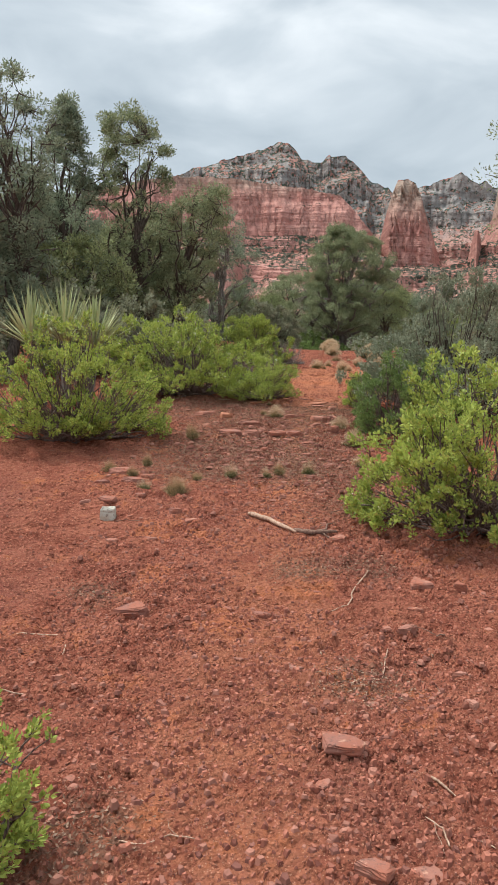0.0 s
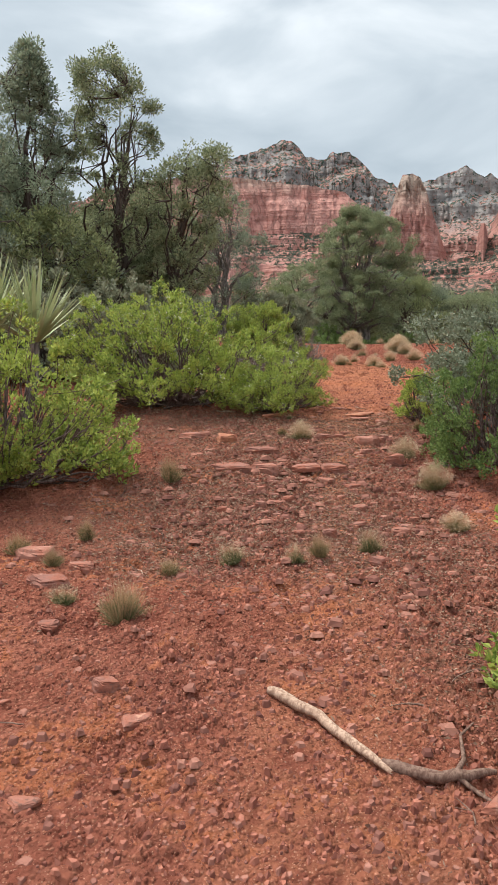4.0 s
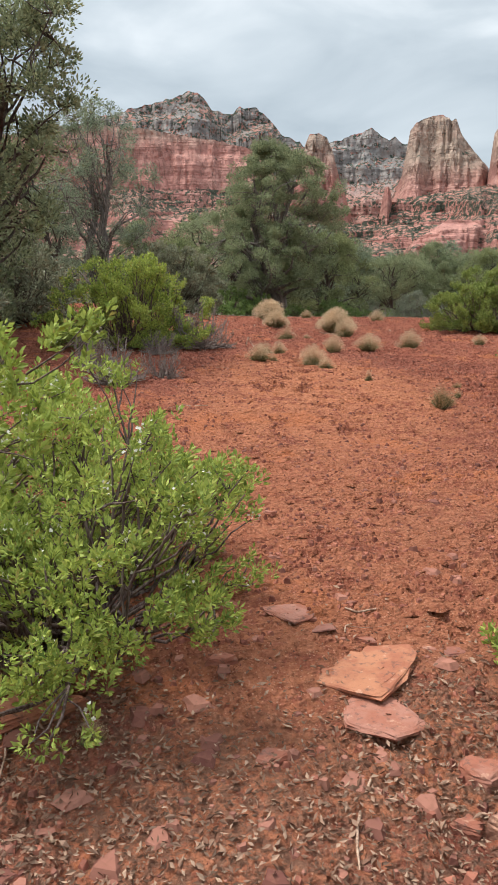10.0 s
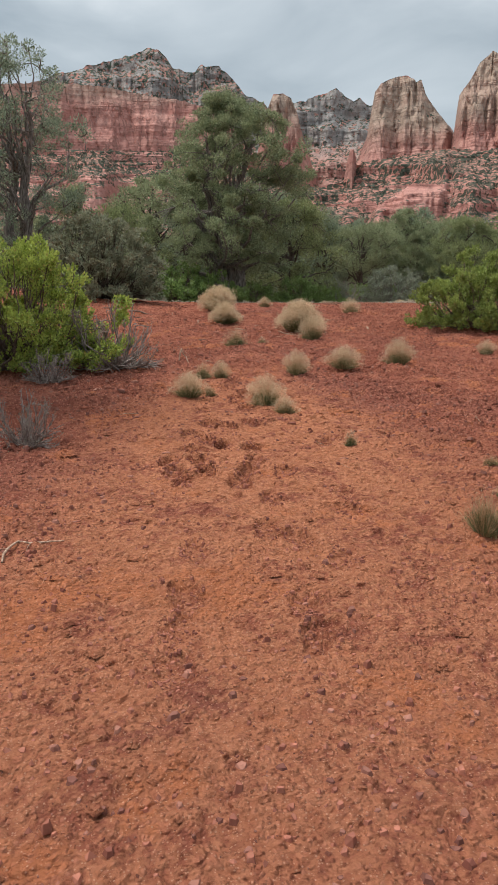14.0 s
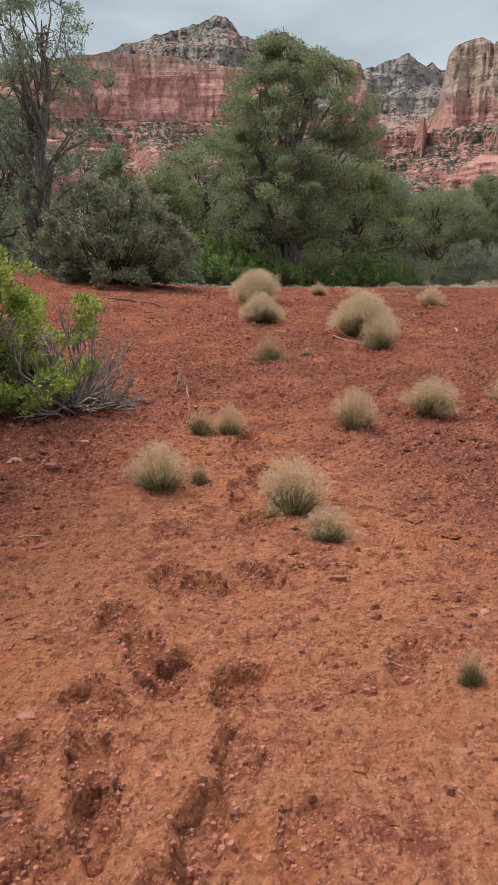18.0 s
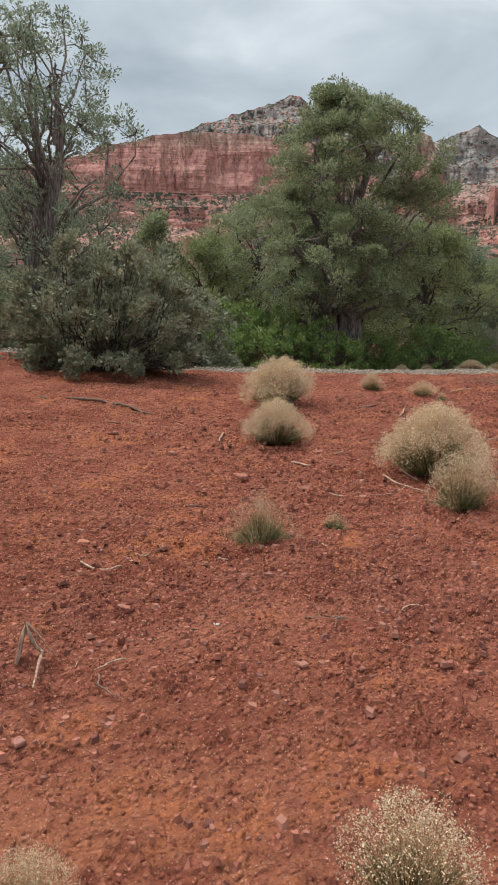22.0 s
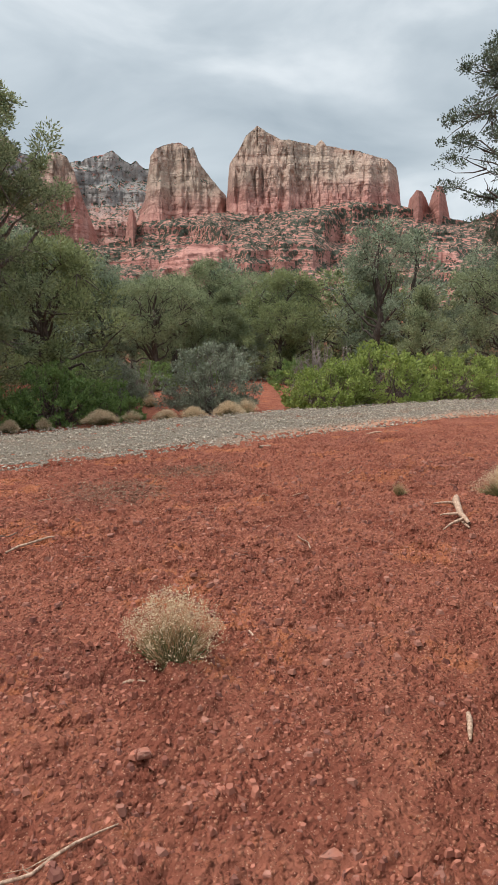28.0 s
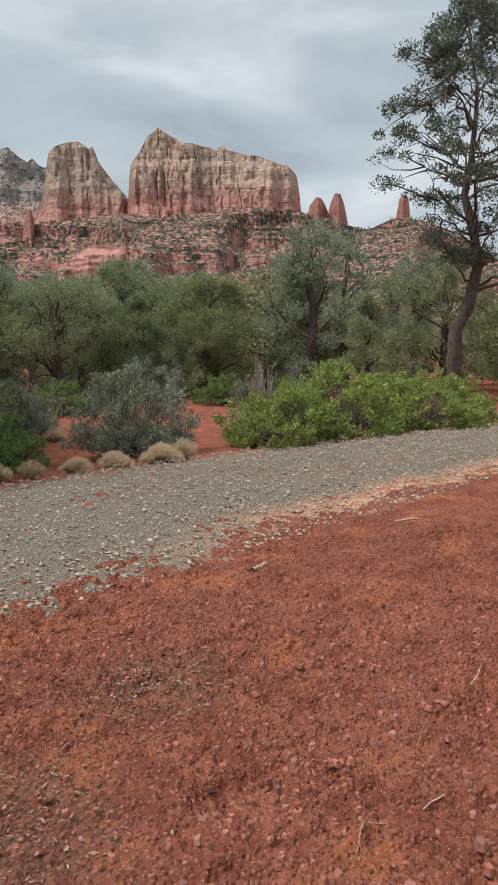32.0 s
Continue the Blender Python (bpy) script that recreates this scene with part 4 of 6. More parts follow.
def tuft_meshes(seed, wide, high, stems, heads, green_mat=STEM_GREEN, head_mat=FLOWER, dry=0.35, green_to=0.6):
    """A clump of fine upright stems, green below and straw above, with small seed heads."""
    rng = np.random.default_rng(seed)
    green, straw, seeds = Stock(), Stock(), Stock()

    def fan(n, reach, tall):
        a = rng.uniform(0, 2 * np.pi, n)
        out = rng.uniform(0, 1, n) ** 0.7 * (0.62 + 0.7 * vnoise(a * 1.3, a * 0 + seed, seed))
        foot = np.stack([np.cos(a), np.sin(a), np.zeros(n)], 1) * (0.16 * wide * out)[:, None]
        out = np.minimum(out, 1.12)
        tip = np.stack([np.cos(a) * out * reach, np.sin(a) * out * reach, tall * (1.0 - 0.52 * out**2) * rng.uniform(0.72, 1.1, n)], 1)
        return foot, tip + rng.normal(0, 0.025, tip.shape) * wide

    def blades(stock, foot, tip, thick, bow):
        n = len(foot)
        side = unit(np.cross(tip - foot, rng.normal(0, 1, (n, 3)))) * thick
        mid = (foot + tip) / 2 + rng.normal(0, bow, (n, 3)) * wide + [0, 0, 0.04 * high]
        v = np.stack([foot - side, foot + side, mid + side * 0.8, tip, mid - side * 0.8], 1)
        i = np.arange(n)[:, None] * 5
        stock.add(v.reshape(-1, 3), np.concatenate([i, i + 1, i + 2, i + 4], 1), np.concatenate([i + 4, i + 2, i + 3], 1))

    foot, tip = fan(stems, wide * 0.40, high * green_to)
    blades(green, foot, tip, 0.0022 + 0.002 * wide, 0.03)
    twig = tip[: stems]
    at = np.repeat(foot, 4, 0) + np.repeat(twig - foot, 4, 0) * rng.uniform(0.08, 1, (len(twig) * 4, 1))
    leaf_mesh(green, rng, at, unit(np.repeat(twig - foot, 4, 0)) + rng.normal(0, 0.45, at.shape), 0.026 + 0.014 * wide, 0.22, 4)
    foot, tip = fan(max(int(stems * dry), 8), wide * 0.50, high)
    blades(straw, foot, tip, 0.0016 + 0.001 * wide, 0.03)
    if heads:
        pick = tip[rng.integers(0, len(tip), heads)]
        at = pick + rng.normal(0, 0.022, pick.shape) * [wide, wide, high] - [0, 0, 0.26 * high] * rng.uniform(0, 1, (heads, 1)) ** 2.5
        at[:, 2] = np.maximum(at[:, 2], 0.02)
        leaf_mesh(seeds, rng, at, rng.normal(0, 0.6, at.shape) + [0, 0, 0.7], 0.0098 + 0.0055 * wide, 0.8, 4)
    return green.mesh("stem_clump", green_mat), straw.mesh("dry_stalk_clump", STEM_DRY), seeds.mesh("seed_head_spray", head_mat) if heads else None


def tuft(name, label, x, y, meshes, turn=0.0, size=1.0, tall=1.0):
    top = thing(name, (x, y, ground_z(x, y) - 0.005), label, "desert plant", turn=turn, scale=(size, size, size * tall))
    part("stem_clump", meshes[0], top)
    part("dry_stalk_clump", meshes[1], top)
    if meshes[2]:
        part("seed_head_spray", meshes[2], top, "pale cream dry seed heads")
    return top

# ---- green shrubs beside the trail ----
shrub("manzanita_shrub", "bright green manzanita with pale blossom beside the trail", -1.75, 14.0,
      shrub_meshes(101, 1.65, 1.25, 1.42, 54000, 0.039, MANZANITA, BARK_RED, stems=44, low=0.14, blossom=0.16, wide=0.50, fill=0.45))
shrub("manzanita_shrub", "low spreading yellow green manzanita at the trail's edge", -0.28, 13.45,
      shrub_meshes(102, 0.66, 0.78, 0.84, 42000, 0.024, MANZANITA, BARK_RED, stems=34, low=0.05, wide=0.40, blossom=0.06, fill=0.6))
shrub("manzanita_shrub", "large yellow green manzanita in front of a yucca", -2.95, 10.35,
      shrub_meshes(103, 1.25, 1.05, 1.50, 33304, 0.039, MANZANITA, BARK_RED, stems=34, low=0.10, fill=0.5))
shrub("manzanita_shrub", "bright green manzanita with open twisting branches", 1.82, 6.75,
      shrub_meshes(104, 1.0, 0.9, 1.50, 28710, 0.039, MANZANITA, BARK_RED, stems=26, low=0.04, blossom=0.03))
shrub("manzanita_shrub", "small bright green manzanita sprout on bare soil", -1.12, 2.30,
      shrub_meshes(105, 0.36, 0.40, 0.50, 7962, 0.026, MANZANITA, BARK_RED, stems=12, low=0.05))
shrub("manzanita_shrub", "dark green manzanita beside stone slabs", 1.78, 10.85,
      shrub_meshes(106, 0.78, 0.85, 1.02, 29093, 0.028, MANZANITA_DARK, BARK_RED, stems=22, low=0.05))
shrub("manzanita_shrub", "small green manzanita shoot near a flat slab", 1.45, 12.75,
      shrub_meshes(107, 0.34, 0.45, 0.52, 7962, 0.026, MANZANITA, BARK_RED, stems=12, low=0.06))
shrub("manzanita_shrub", "rounded green manzanita on the open flat", -1.0, 23.7,
      shrub_meshes(108, 1.3, 1.2, 1.40, 62000, 0.040, MANZANITA, BARK_RED, stems=30, low=0.04, fill=0.62))
shrub("manzanita_shrub", "broad olive green manzanita at the flat's far side", 6.75, 27.2,
      shrub_meshes(109, 1.15, 0.95, 1.25, 44000, 0.044, MANZANITA_OLIVE, BARK_RED, stems=24, low=0.04, fill=0.62))
shrub("manzanita_shrub", "small yellow green manzanita on red gravel", 5.75, 22.3,
      shrub_meshes(110, 0.50, 0.45, 0.52, 7962, 0.026, MANZANITA_OLIVE, BARK_RED, stems=14, low=0.05))
far_green = shrub_meshes(111, 1.6, 1.2, 1.45, 12000, 0.082, MANZANITA_DARK, BARK_RED, stems=18, low=0.05)
far_olive = shrub_meshes(112, 1.7, 1.3, 1.45, 12000, 0.085, MANZANITA_OLIVE, BARK_RED, stems=20, low=0.05)
for sx, sy, turn, sc in ((0.2, 42.0, 0.3, 1.3), (1.7, 41.8, 1.3, 1.15), (2.9, 41.7, 2.1, 0.95), (6.2, 42.1, 4.0, 0.85), (7.6, 42.6, 1.2, 0.6), (4.6, 42.1, 5.2, 0.7), (-2.6, 42.0, 2.6, 1.1), (-1.2, 42.0, 3.6, 1.0)):
    shrub("roadside_shrub", "dark green shrub beyond the gravel road", sx, sy, (far_green[0], far_green[1]), group="shrubs beyond the road", turn=turn, scale=(sc, sc, sc * 0.95))
for sx, sy, turn, sc in ((12.7, 41.5, 0.5, (0.85, 0.85, 0.72)), (14.8, 42.0, 3.3, (1.05, 0.95, 0.95)), (17.2, 42.5, 5.0, (1.0, 0.95, 0.85)), (19.2, 43.4, 1.8, (0.8, 0.8, 0.75))):
    shrub("roadside_shrub", "dense yellow green shrub at the road's edge", sx, sy, (far_olive[0], far_olive[1]), group="shrubs beyond the road", turn=turn, scale=sc)
for sx, sy, turn, sc in ((11.0, 50.5, 0.5, 0.7), (13.2, 52.5, 3.3, 0.6), (9.0, 47.5, 5.0, 0.6), (16.8, 51.0, 1.8, 0.7), (18.6, 50.0, 2.8, 0.65), (8.2, 51.0, 4.4, 0.8)):
    shrub("woodland_shrub", "low green shrub under the junipers", sx, sy, (far_green[0], far_green[1]), group="shrubs in the woodland", turn=turn, scale=(sc, sc, sc * 0.9))

# ---- grey scrub ----
shrub("scrub_oak", "grey green scrub oak with dense twisted branches", 2.85, 12.25,
      shrub_meshes(121, 1.55, 1.45, 2.2, 84000, 0.034, SILVER_LEAF, BARK_DARK, wide=0.6, sides=4, stems=26, low=0.20, fill=0.6, sprig=14, upright=0.2))
shrub("scrub_oak", "grey green scrub oak on a red bank", -0.45, 31.5,
      shrub_meshes(122, 1.3, 1.1, 1.65, 40000, 0.058, OAK_LEAF, BARK_DARK, wide=0.62, sides=4, stems=20, low=0.05, fill=0.6, sprig=14, upright=0.1))
oak_far = shrub_meshes(123, 1.5, 1.3, 1.9, 15000, 0.085, OAK_LEAF, BARK_DARK, wide=0.6, sides=4, stems=18, low=0.06, fill=0.6, sprig=12, upright=0.1)
for sx, sy, turn, sc in ((-3.6, 19.6, 0.2, 0.95), (-5.2, 19.0, 1.4, 1.1), (-4.2, 27.5, 3.0, 1.0), (-0.5, 36.4, 2.4, 0.95), (-1.4, 37.5, 4.4, 1.25), (-6.5, 30.5, 0.9, 1.3), (-8.0, 16.0, 2.0, 1.2), (5.4, 18.5, 1.1, 1.0), (6.8, 15.5, 3.7, 1.2), (-5.6, 36.0, 5.5, 1.3)):
    shrub("scrub_oak", "grey green scrub oak among the junipers", sx, sy, (oak_far[0], oak_far[1]), group="scrub oaks", turn=turn, scale=(sc, sc, sc))
sage = shrub_meshes(124, 1.15, 1.0, 1.5, 18000, 0.062, SAGE_LEAF, BARK_GREY, wide=0.42, sides=4, stems=34, low=0.08, fill=0.7, sprig=9)
shrub("sage_bush", "silvery grey bush beside the gravel road", 9.85, 42.0, (sage[0], sage[1]))
shrub("sage_bush", "grey bush among dark junipers", 8.6, 46.2, (sage[0], sage[1]), turn=2.0, scale=(0.8, 0.8, 0.8))
shrub("sage_bush", "grey bush in front of dark junipers", 15.6, 54.5, (sage[0], sage[1]), turn=1.0, scale=(1.3, 1.3, 1.0))
bare_bush = shrub_meshes(125, 0.55, 0.5, 0.75, 1500, 0.018, SAGE_LEAF, TWIG_GREY, wide=0.4, sides=4, stems=90, low=0.10, fill=0.8, sprig=3, bare=0.4)
for sx, sy, turn, sc, words in ((0.26, 23.5, 0.0, (1.15, 1.1, 1.1), "leafless purple grey twiggy bush beside a manzanita"), (-0.85, 19.7, 1.0, (0.95, 0.9, 0.75), "low twiggy grey bush on red gravel"),
                                (-0.25, 20.2, 2.2, (0.55, 0.55, 0.6), "small twiggy grey bush on red gravel"), (-0.4, 22.6, 3.0, (0.6, 0.6, 0.5), "flattened grey twigs on red soil"),
                                (13.6, 43.4, 4.0, (2.1, 1.9, 2.4), "silvery dead bush behind green shrubs"), (9.4, 47.0, 5.0, (1.2, 1.2, 1.6), "bleached dead bush in red soil"), (-1.2, 21.0, 0.7, (0.8, 0.8, 0.7), "twiggy grey bush on red gravel")):
    shrub("bare_bush", words, sx, sy, (bare_bush[0], bare_bush[1]), turn=turn, scale=sc)

# ---- yucca ----
yucca_top = thing("yucca", (-3.75, 12.6, ground_z(-3.75, 12.6)), "large yucca with stiff pale green blades", "yucca")
yucca_rng = np.random.default_rng(7)
for hx, hy, hz in ((0.0, 0.0, 1.05), (0.5, 0.15, 0.95), (-0.55, -0.1, 1.0)):
    rosette = Stock()
    n = 120
    a, e = yucca_rng.uniform(0, 2 * np.pi, n), np.radians(yucca_rng.uniform(22, 88, n))
    way = np.stack([np.cos(a) * np.cos(e), np.sin(a) * np.cos(e), np.sin(e)], 1)
    side = unit(np.cross(way, [0, 0, 1.0])) * 0.021
    foot = np.array([hx, hy, hz])
    long = yucca_rng.uniform(0.8, 1.2, n)[:, None]
    v = np.stack([foot + way * 0.05 - side * 0.7, foot + way * 0.05 + side * 0.7, foot + way * long * 0.5 + side - [0, 0, 0.01], foot + way * long - [0, 0, 0.04], foot + way * long * 0.5 - side - [0, 0, 0.01]], 1)
    i = np.arange(n)[:, None] * 5
    rosette.add(v.reshape(-1, 3), np.concatenate([i, i + 1, i + 2, i + 4], 1), np.concatenate([i + 4, i + 2, i + 3], 1))
    part("rosette", rosette.mesh("rosette", YUCCA), yucca_top)
    stalk = Stock()
    tube(stalk, bent(yucca_rng, (hx * 0.7, hy * 0.7, -0.05), (hx, hy, hz + 0.08), 0.05, 5), np.linspace(0.09, 0.06, 5), 8)
    part("stalk", stalk.mesh("stalk", BARK_GREY, True), yucca_top)

# ---- trees: junipers, an old weathered one, a tall sparse pine ----
tree("juniper_tree", "broad old juniper with shaggy forked trunk by the road", 3.6, 43.2,
     tree_meshes(201, 7.8, 3.0, 0.21, DOME, 120000, 0.080, JUNIPER, BARK_GREY, 0.36, puff=0.27, gaps=0.30, trunks=3, limbs=54, spray=140, bole=True, offset=(-1.0, 0)))
tree("juniper_tree", "tall pointed dark juniper in a thicket", -6.7, 22.8,
     tree_meshes(202, 8.0, 2.5, 0.06, CONE, 40000, 0.082, JUNIPER_BLUE, BARK_DARK, 0.16, puff=0.24, gaps=0.36, limbs=36, spray=108))
tree("juniper_tree", "tall open juniper with several upright stems", -5.2, 23.9,
     tree_meshes(203, 7.8, 1.6, 0.16, ROUND, 30000, 0.074, JUNIPER, BARK_DARK, 0.16, puff=0.25, gaps=0.47, trunks=3, limbs=30, spray=108, lean=(0.5, 0), offset=(-0.35, 0), dead=2))
tree("juniper_tree", "crooked leaning juniper with clumped crown", -3.5, 22.7,
     tree_meshes(204, 5.4, 1.45, 0.30, ROUND, 19000, 0.074, JUNIPER, BARK_DARK, 0.15, puff=0.25, gaps=0.49, limbs=26, spray=108, lean=(0.8, 0), offset=(0.4, 0), dead=2))
tree("oak_tree", "tall thin grey oak with sparse leaves", -6.8, 17.7,
     tree_meshes(205, 7.4, 1.5, 0.2, VASE, 26000, 0.075, JUNIPER_BLUE, BARK_DARK, 0.12, puff=0.20, gaps=0.44, limbs=60, spray=72, dead=6))
tree("juniper_tree", "bushy dark juniper in a thicket", -8.3, 21.2,
     tree_meshes(206, 6.4, 2.2, 0.05, DOME, 30000, 0.075, JUNIPER_BLUE, BARK_DARK, 0.2, puff=0.34, gaps=0.36, spray=108))
tree("juniper_tree", "old juniper with bare twisted grey trunk and thin crown", -3.3, 37.0,
     tree_meshes(207, 7.4, 2.1, 0.24, ROUND, 26000, 0.070, JUNIPER_BLUE, BARK_GREY, 0.17, puff=0.27, gaps=0.47, limbs=44, spray=99, dead=8, trunks=2, bole=True))
tree("juniper_tree", "slender juniper above scrub oak", 5.6, 15.6,
     tree_meshes(208, 6.9, 1.3, 0.4, ROUND, 9000, 0.065, JUNIPER, BARK_DARK, 0.10, puff=0.28, gaps=0.42, spray=108))
tree("pine_tree", "tall sparse conifer with crooked dark limbs", 25.3, 48.6,
     tree_meshes(209, 13.8, 3.1, 0.36, ROUND, 40000, 0.105, PINE, BARK_DARK, 0.27, puff=0.34, gaps=0.45, limbs=36, spray=90, dead=10, slim=0.30, rising=(0.78, 1.0)))
tree("juniper_tree", "small dark juniper with clear trunk", 11.7, 52.8,
     tree_meshes(210, 3.9, 1.6, 0.42, ROUND, 15000, 0.080, JUNIPER, BARK_DARK, 0.15, puff=0.30, gaps=0.38, spray=108, dead=3))
GROVE = [tree_meshes(220, 5.8, 2.4, 0.04, DOME, 21000, 0.105, JUNIPER, BARK_DARK, 0.2, puff=0.42, gaps=0.28, spray=108),
         tree_meshes(221, 4.6, 2.3, 0.02, DOME, 20000, 0.105, JUNIPER_OLIVE, BARK_DARK, 0.18, puff=0.40, gaps=0.28, spray=108),
         tree_meshes(222, 6.2, 1.9, 0.06, ROUND, 16000, 0.105, JUNIPER_BLUE, BARK_DARK, 0.2, puff=0.40, gaps=0.38, spray=108),
         tree_meshes(223, 4.4, 1.9, 0.04, CONE, 14000, 0.105, JUNIPER, BARK_DARK, 0.16, puff=0.36, gaps=0.36, spray=108)]
FAR_GROVE = [tree_meshes(230, 5.8, 2.4, 0.04, DOME, 3600, 0.20, JUNIPER, BARK_DARK, 0.2, puff=0.45, gaps=0.34, limbs=12, spray=52),
             tree_meshes(231, 4.6, 2.3, 0.02, DOME, 3600, 0.20, JUNIPER_OLIVE, BARK_DARK, 0.18, puff=0.45, gaps=0.34, limbs=12, spray=52),
             tree_meshes(232, 6.2, 1.9, 0.06, ROUND, 3600, 0.20, JUNIPER_BLUE, BARK_DARK, 0.2, puff=0.45, gaps=0.34, limbs=12, spray=52),
             tree_meshes(233, 4.4, 1.9, 0.04, CONE, 3200, 0.20, JUNIPER, BARK_DARK, 0.16, puff=0.42, gaps=0.34, limbs=12, spray=52)]
for sx, sy, kind, sc in ((6.6, 45.8, 1, 0.95), (8.3, 56.5, 1, 1.25), (5.2, 53.0, 0, 1.0), (21.3, 52.3, 2, 1.05), (20.4, 47.9, 3, 0.8), (33.5, 47.5, 1, 0.75), (23.4, 63.0, 3, 1.05), (-0.6, 46.6, 1, 0.9), (0.8, 50.0, 0, 1.0),
                         (-8.5, 28.0, 2, 1.1), (-7.0, 33.0, 1, 1.1), (-9.5, 39.0, 0, 1.2), (-5.9, 44.0, 2, 1.0), (18.4, 55.0, 1, 1.0), (16.6, 60.0, 0, 0.95), (27.6, 51.5, 0, 0.9), (29.5, 55.0, 2, 1.0), (31.5, 50.0, 1, 1.1), (24.0, 56.5, 1, 1.1), (-10.5, 18.5, 0, 1.2), (-2.6, 47.2, 3, 1.1), (-5.9, 21.0, 1, 0.8), (-4.6, 25.8, 0, 0.85), (-7.7, 19.3, 2, 0.75), (9.5, 58.0, 1, 0.9), (12.6, 60.0, 3, 1.0), (14.6, 57.8, 1, 0.85), (17.0, 62.0, 0, 0.9), (19.6, 58.5, 2, 0.8), (11.0, 64.0, 0, 1.0), (15.4, 66.0, 2, 0.9), (22.0, 67.0, 0, 1.0), (10.4, 55.6, 2, 0.8), (13.4, 56.0, 0, 0.75), (15.6, 55.4, 3, 0.85), (17.4, 53.8, 1, 0.7), (22.6, 55.2, 3, 0.9), (7.0, 50.6, 2, 0.85), (2.4, 47.6, 2, 0.8), (4.6, 48.8, 3, 1.0)):
    tree("juniper_tree", ("rounded dark green juniper in woodland", "low spreading olive green juniper in woodland", "upright bluish green juniper in woodland", "pointed green juniper in woodland")[kind], sx, sy, GROVE[kind], "woodland junipers", sx * 3.7, sc)
wood_rng = np.random.default_rng(33)
planted = 0
while planted < 190:
    a, far = radians(wood_rng.uniform(-34, 66)), 50 + 110 * wood_rng.uniform(0, 1) ** 1.4
    sx, sy, kind = 2 + far * math.sin(a), 10 + far * math.cos(a), int(wood_rng.integers(4))
    if (sy < 52 and sx < 30) or (8 < sx < 18 and sy < 56) or (sy < 46 + 0.2 * sx):
        continue
    tree("juniper_tree", ("rounded dark green juniper in woodland", "low spreading olive green juniper in woodland", "upright bluish green juniper in woodland", "pointed green juniper in woodland")[kind], sx, sy, FAR_GROVE[kind], "woodland junipers", wood_rng.uniform(0, 6.28), wood_rng.uniform(0.7, 1.1))
    planted += 1
woods = Stock()
wn_far = 1500
a, far = np.radians(wood_rng.uniform(-36, 68, wn_far)), 150 + 900 * wood_rng.uniform(0, 1, wn_far) ** 1.3
wx, wy = 2 + far * np.sin(a), 10 + far * np.cos(a)
wz = land(wx, wy)
tall = wood_rng.uniform(3.0, 5.5, wn_far) * (1 + far / 1500)
each = 34
at = np.repeat(np.stack([wx, wy, wz], 1), each, 0)
off = ball(wood_rng, len(at)) * np.repeat(tall, each)[:, None] * [0.5, 0.5, 0.5] + np.stack([0 * at[:, 0], 0 * at[:, 0], np.repeat(tall, each) * 0.48], 1)
leaf_mesh(woods, wood_rng, at + off, unit(off - [0, 0, 1.0]) + [0, 0, 0.3], np.repeat(tall, each) * 0.30, 0.6, 4)
tagged(new("distant_woodland", woods.mesh("distant_woodland", JUNIPER)), "dark juniper woodland reaching to the foothills", "woodland", kind="stuff")

# ---- tufts of snakeweed and dry grass ----
BIG = tuft_meshes(301, 1.0, 0.80, 1300, 19000, dry=0.7, green_to=0.66)
MID = tuft_meshes(302, 1.0, 0.88, 560, 5200, dry=0.9, green_to=0.55)
LOW_GREEN = tuft_meshes(303, 1.0, 0.85, 800, 1900, dry=0.4, green_to=0.55)
GRASS = tuft_meshes(304, 1.0, 0.75, 420, 160, STEM_GREEN, dry=1.2, green_to=0.6)
words = {"b": "dome shaped cream flowered snakeweed on red soil", "m": "thin snakeweed with cream seed heads on red soil", "g": "dense green clump with a few dry seed stalks", "d": "grey green tuft of dry grass among stones"}
forms = {"b": BIG, "m": MID, "g": LOW_GREEN, "d": GRASS}
names = {"b": "snakeweed_bush", "m": "snakeweed_tuft", "g": "green_tuft", "d": "grass_tuft"}
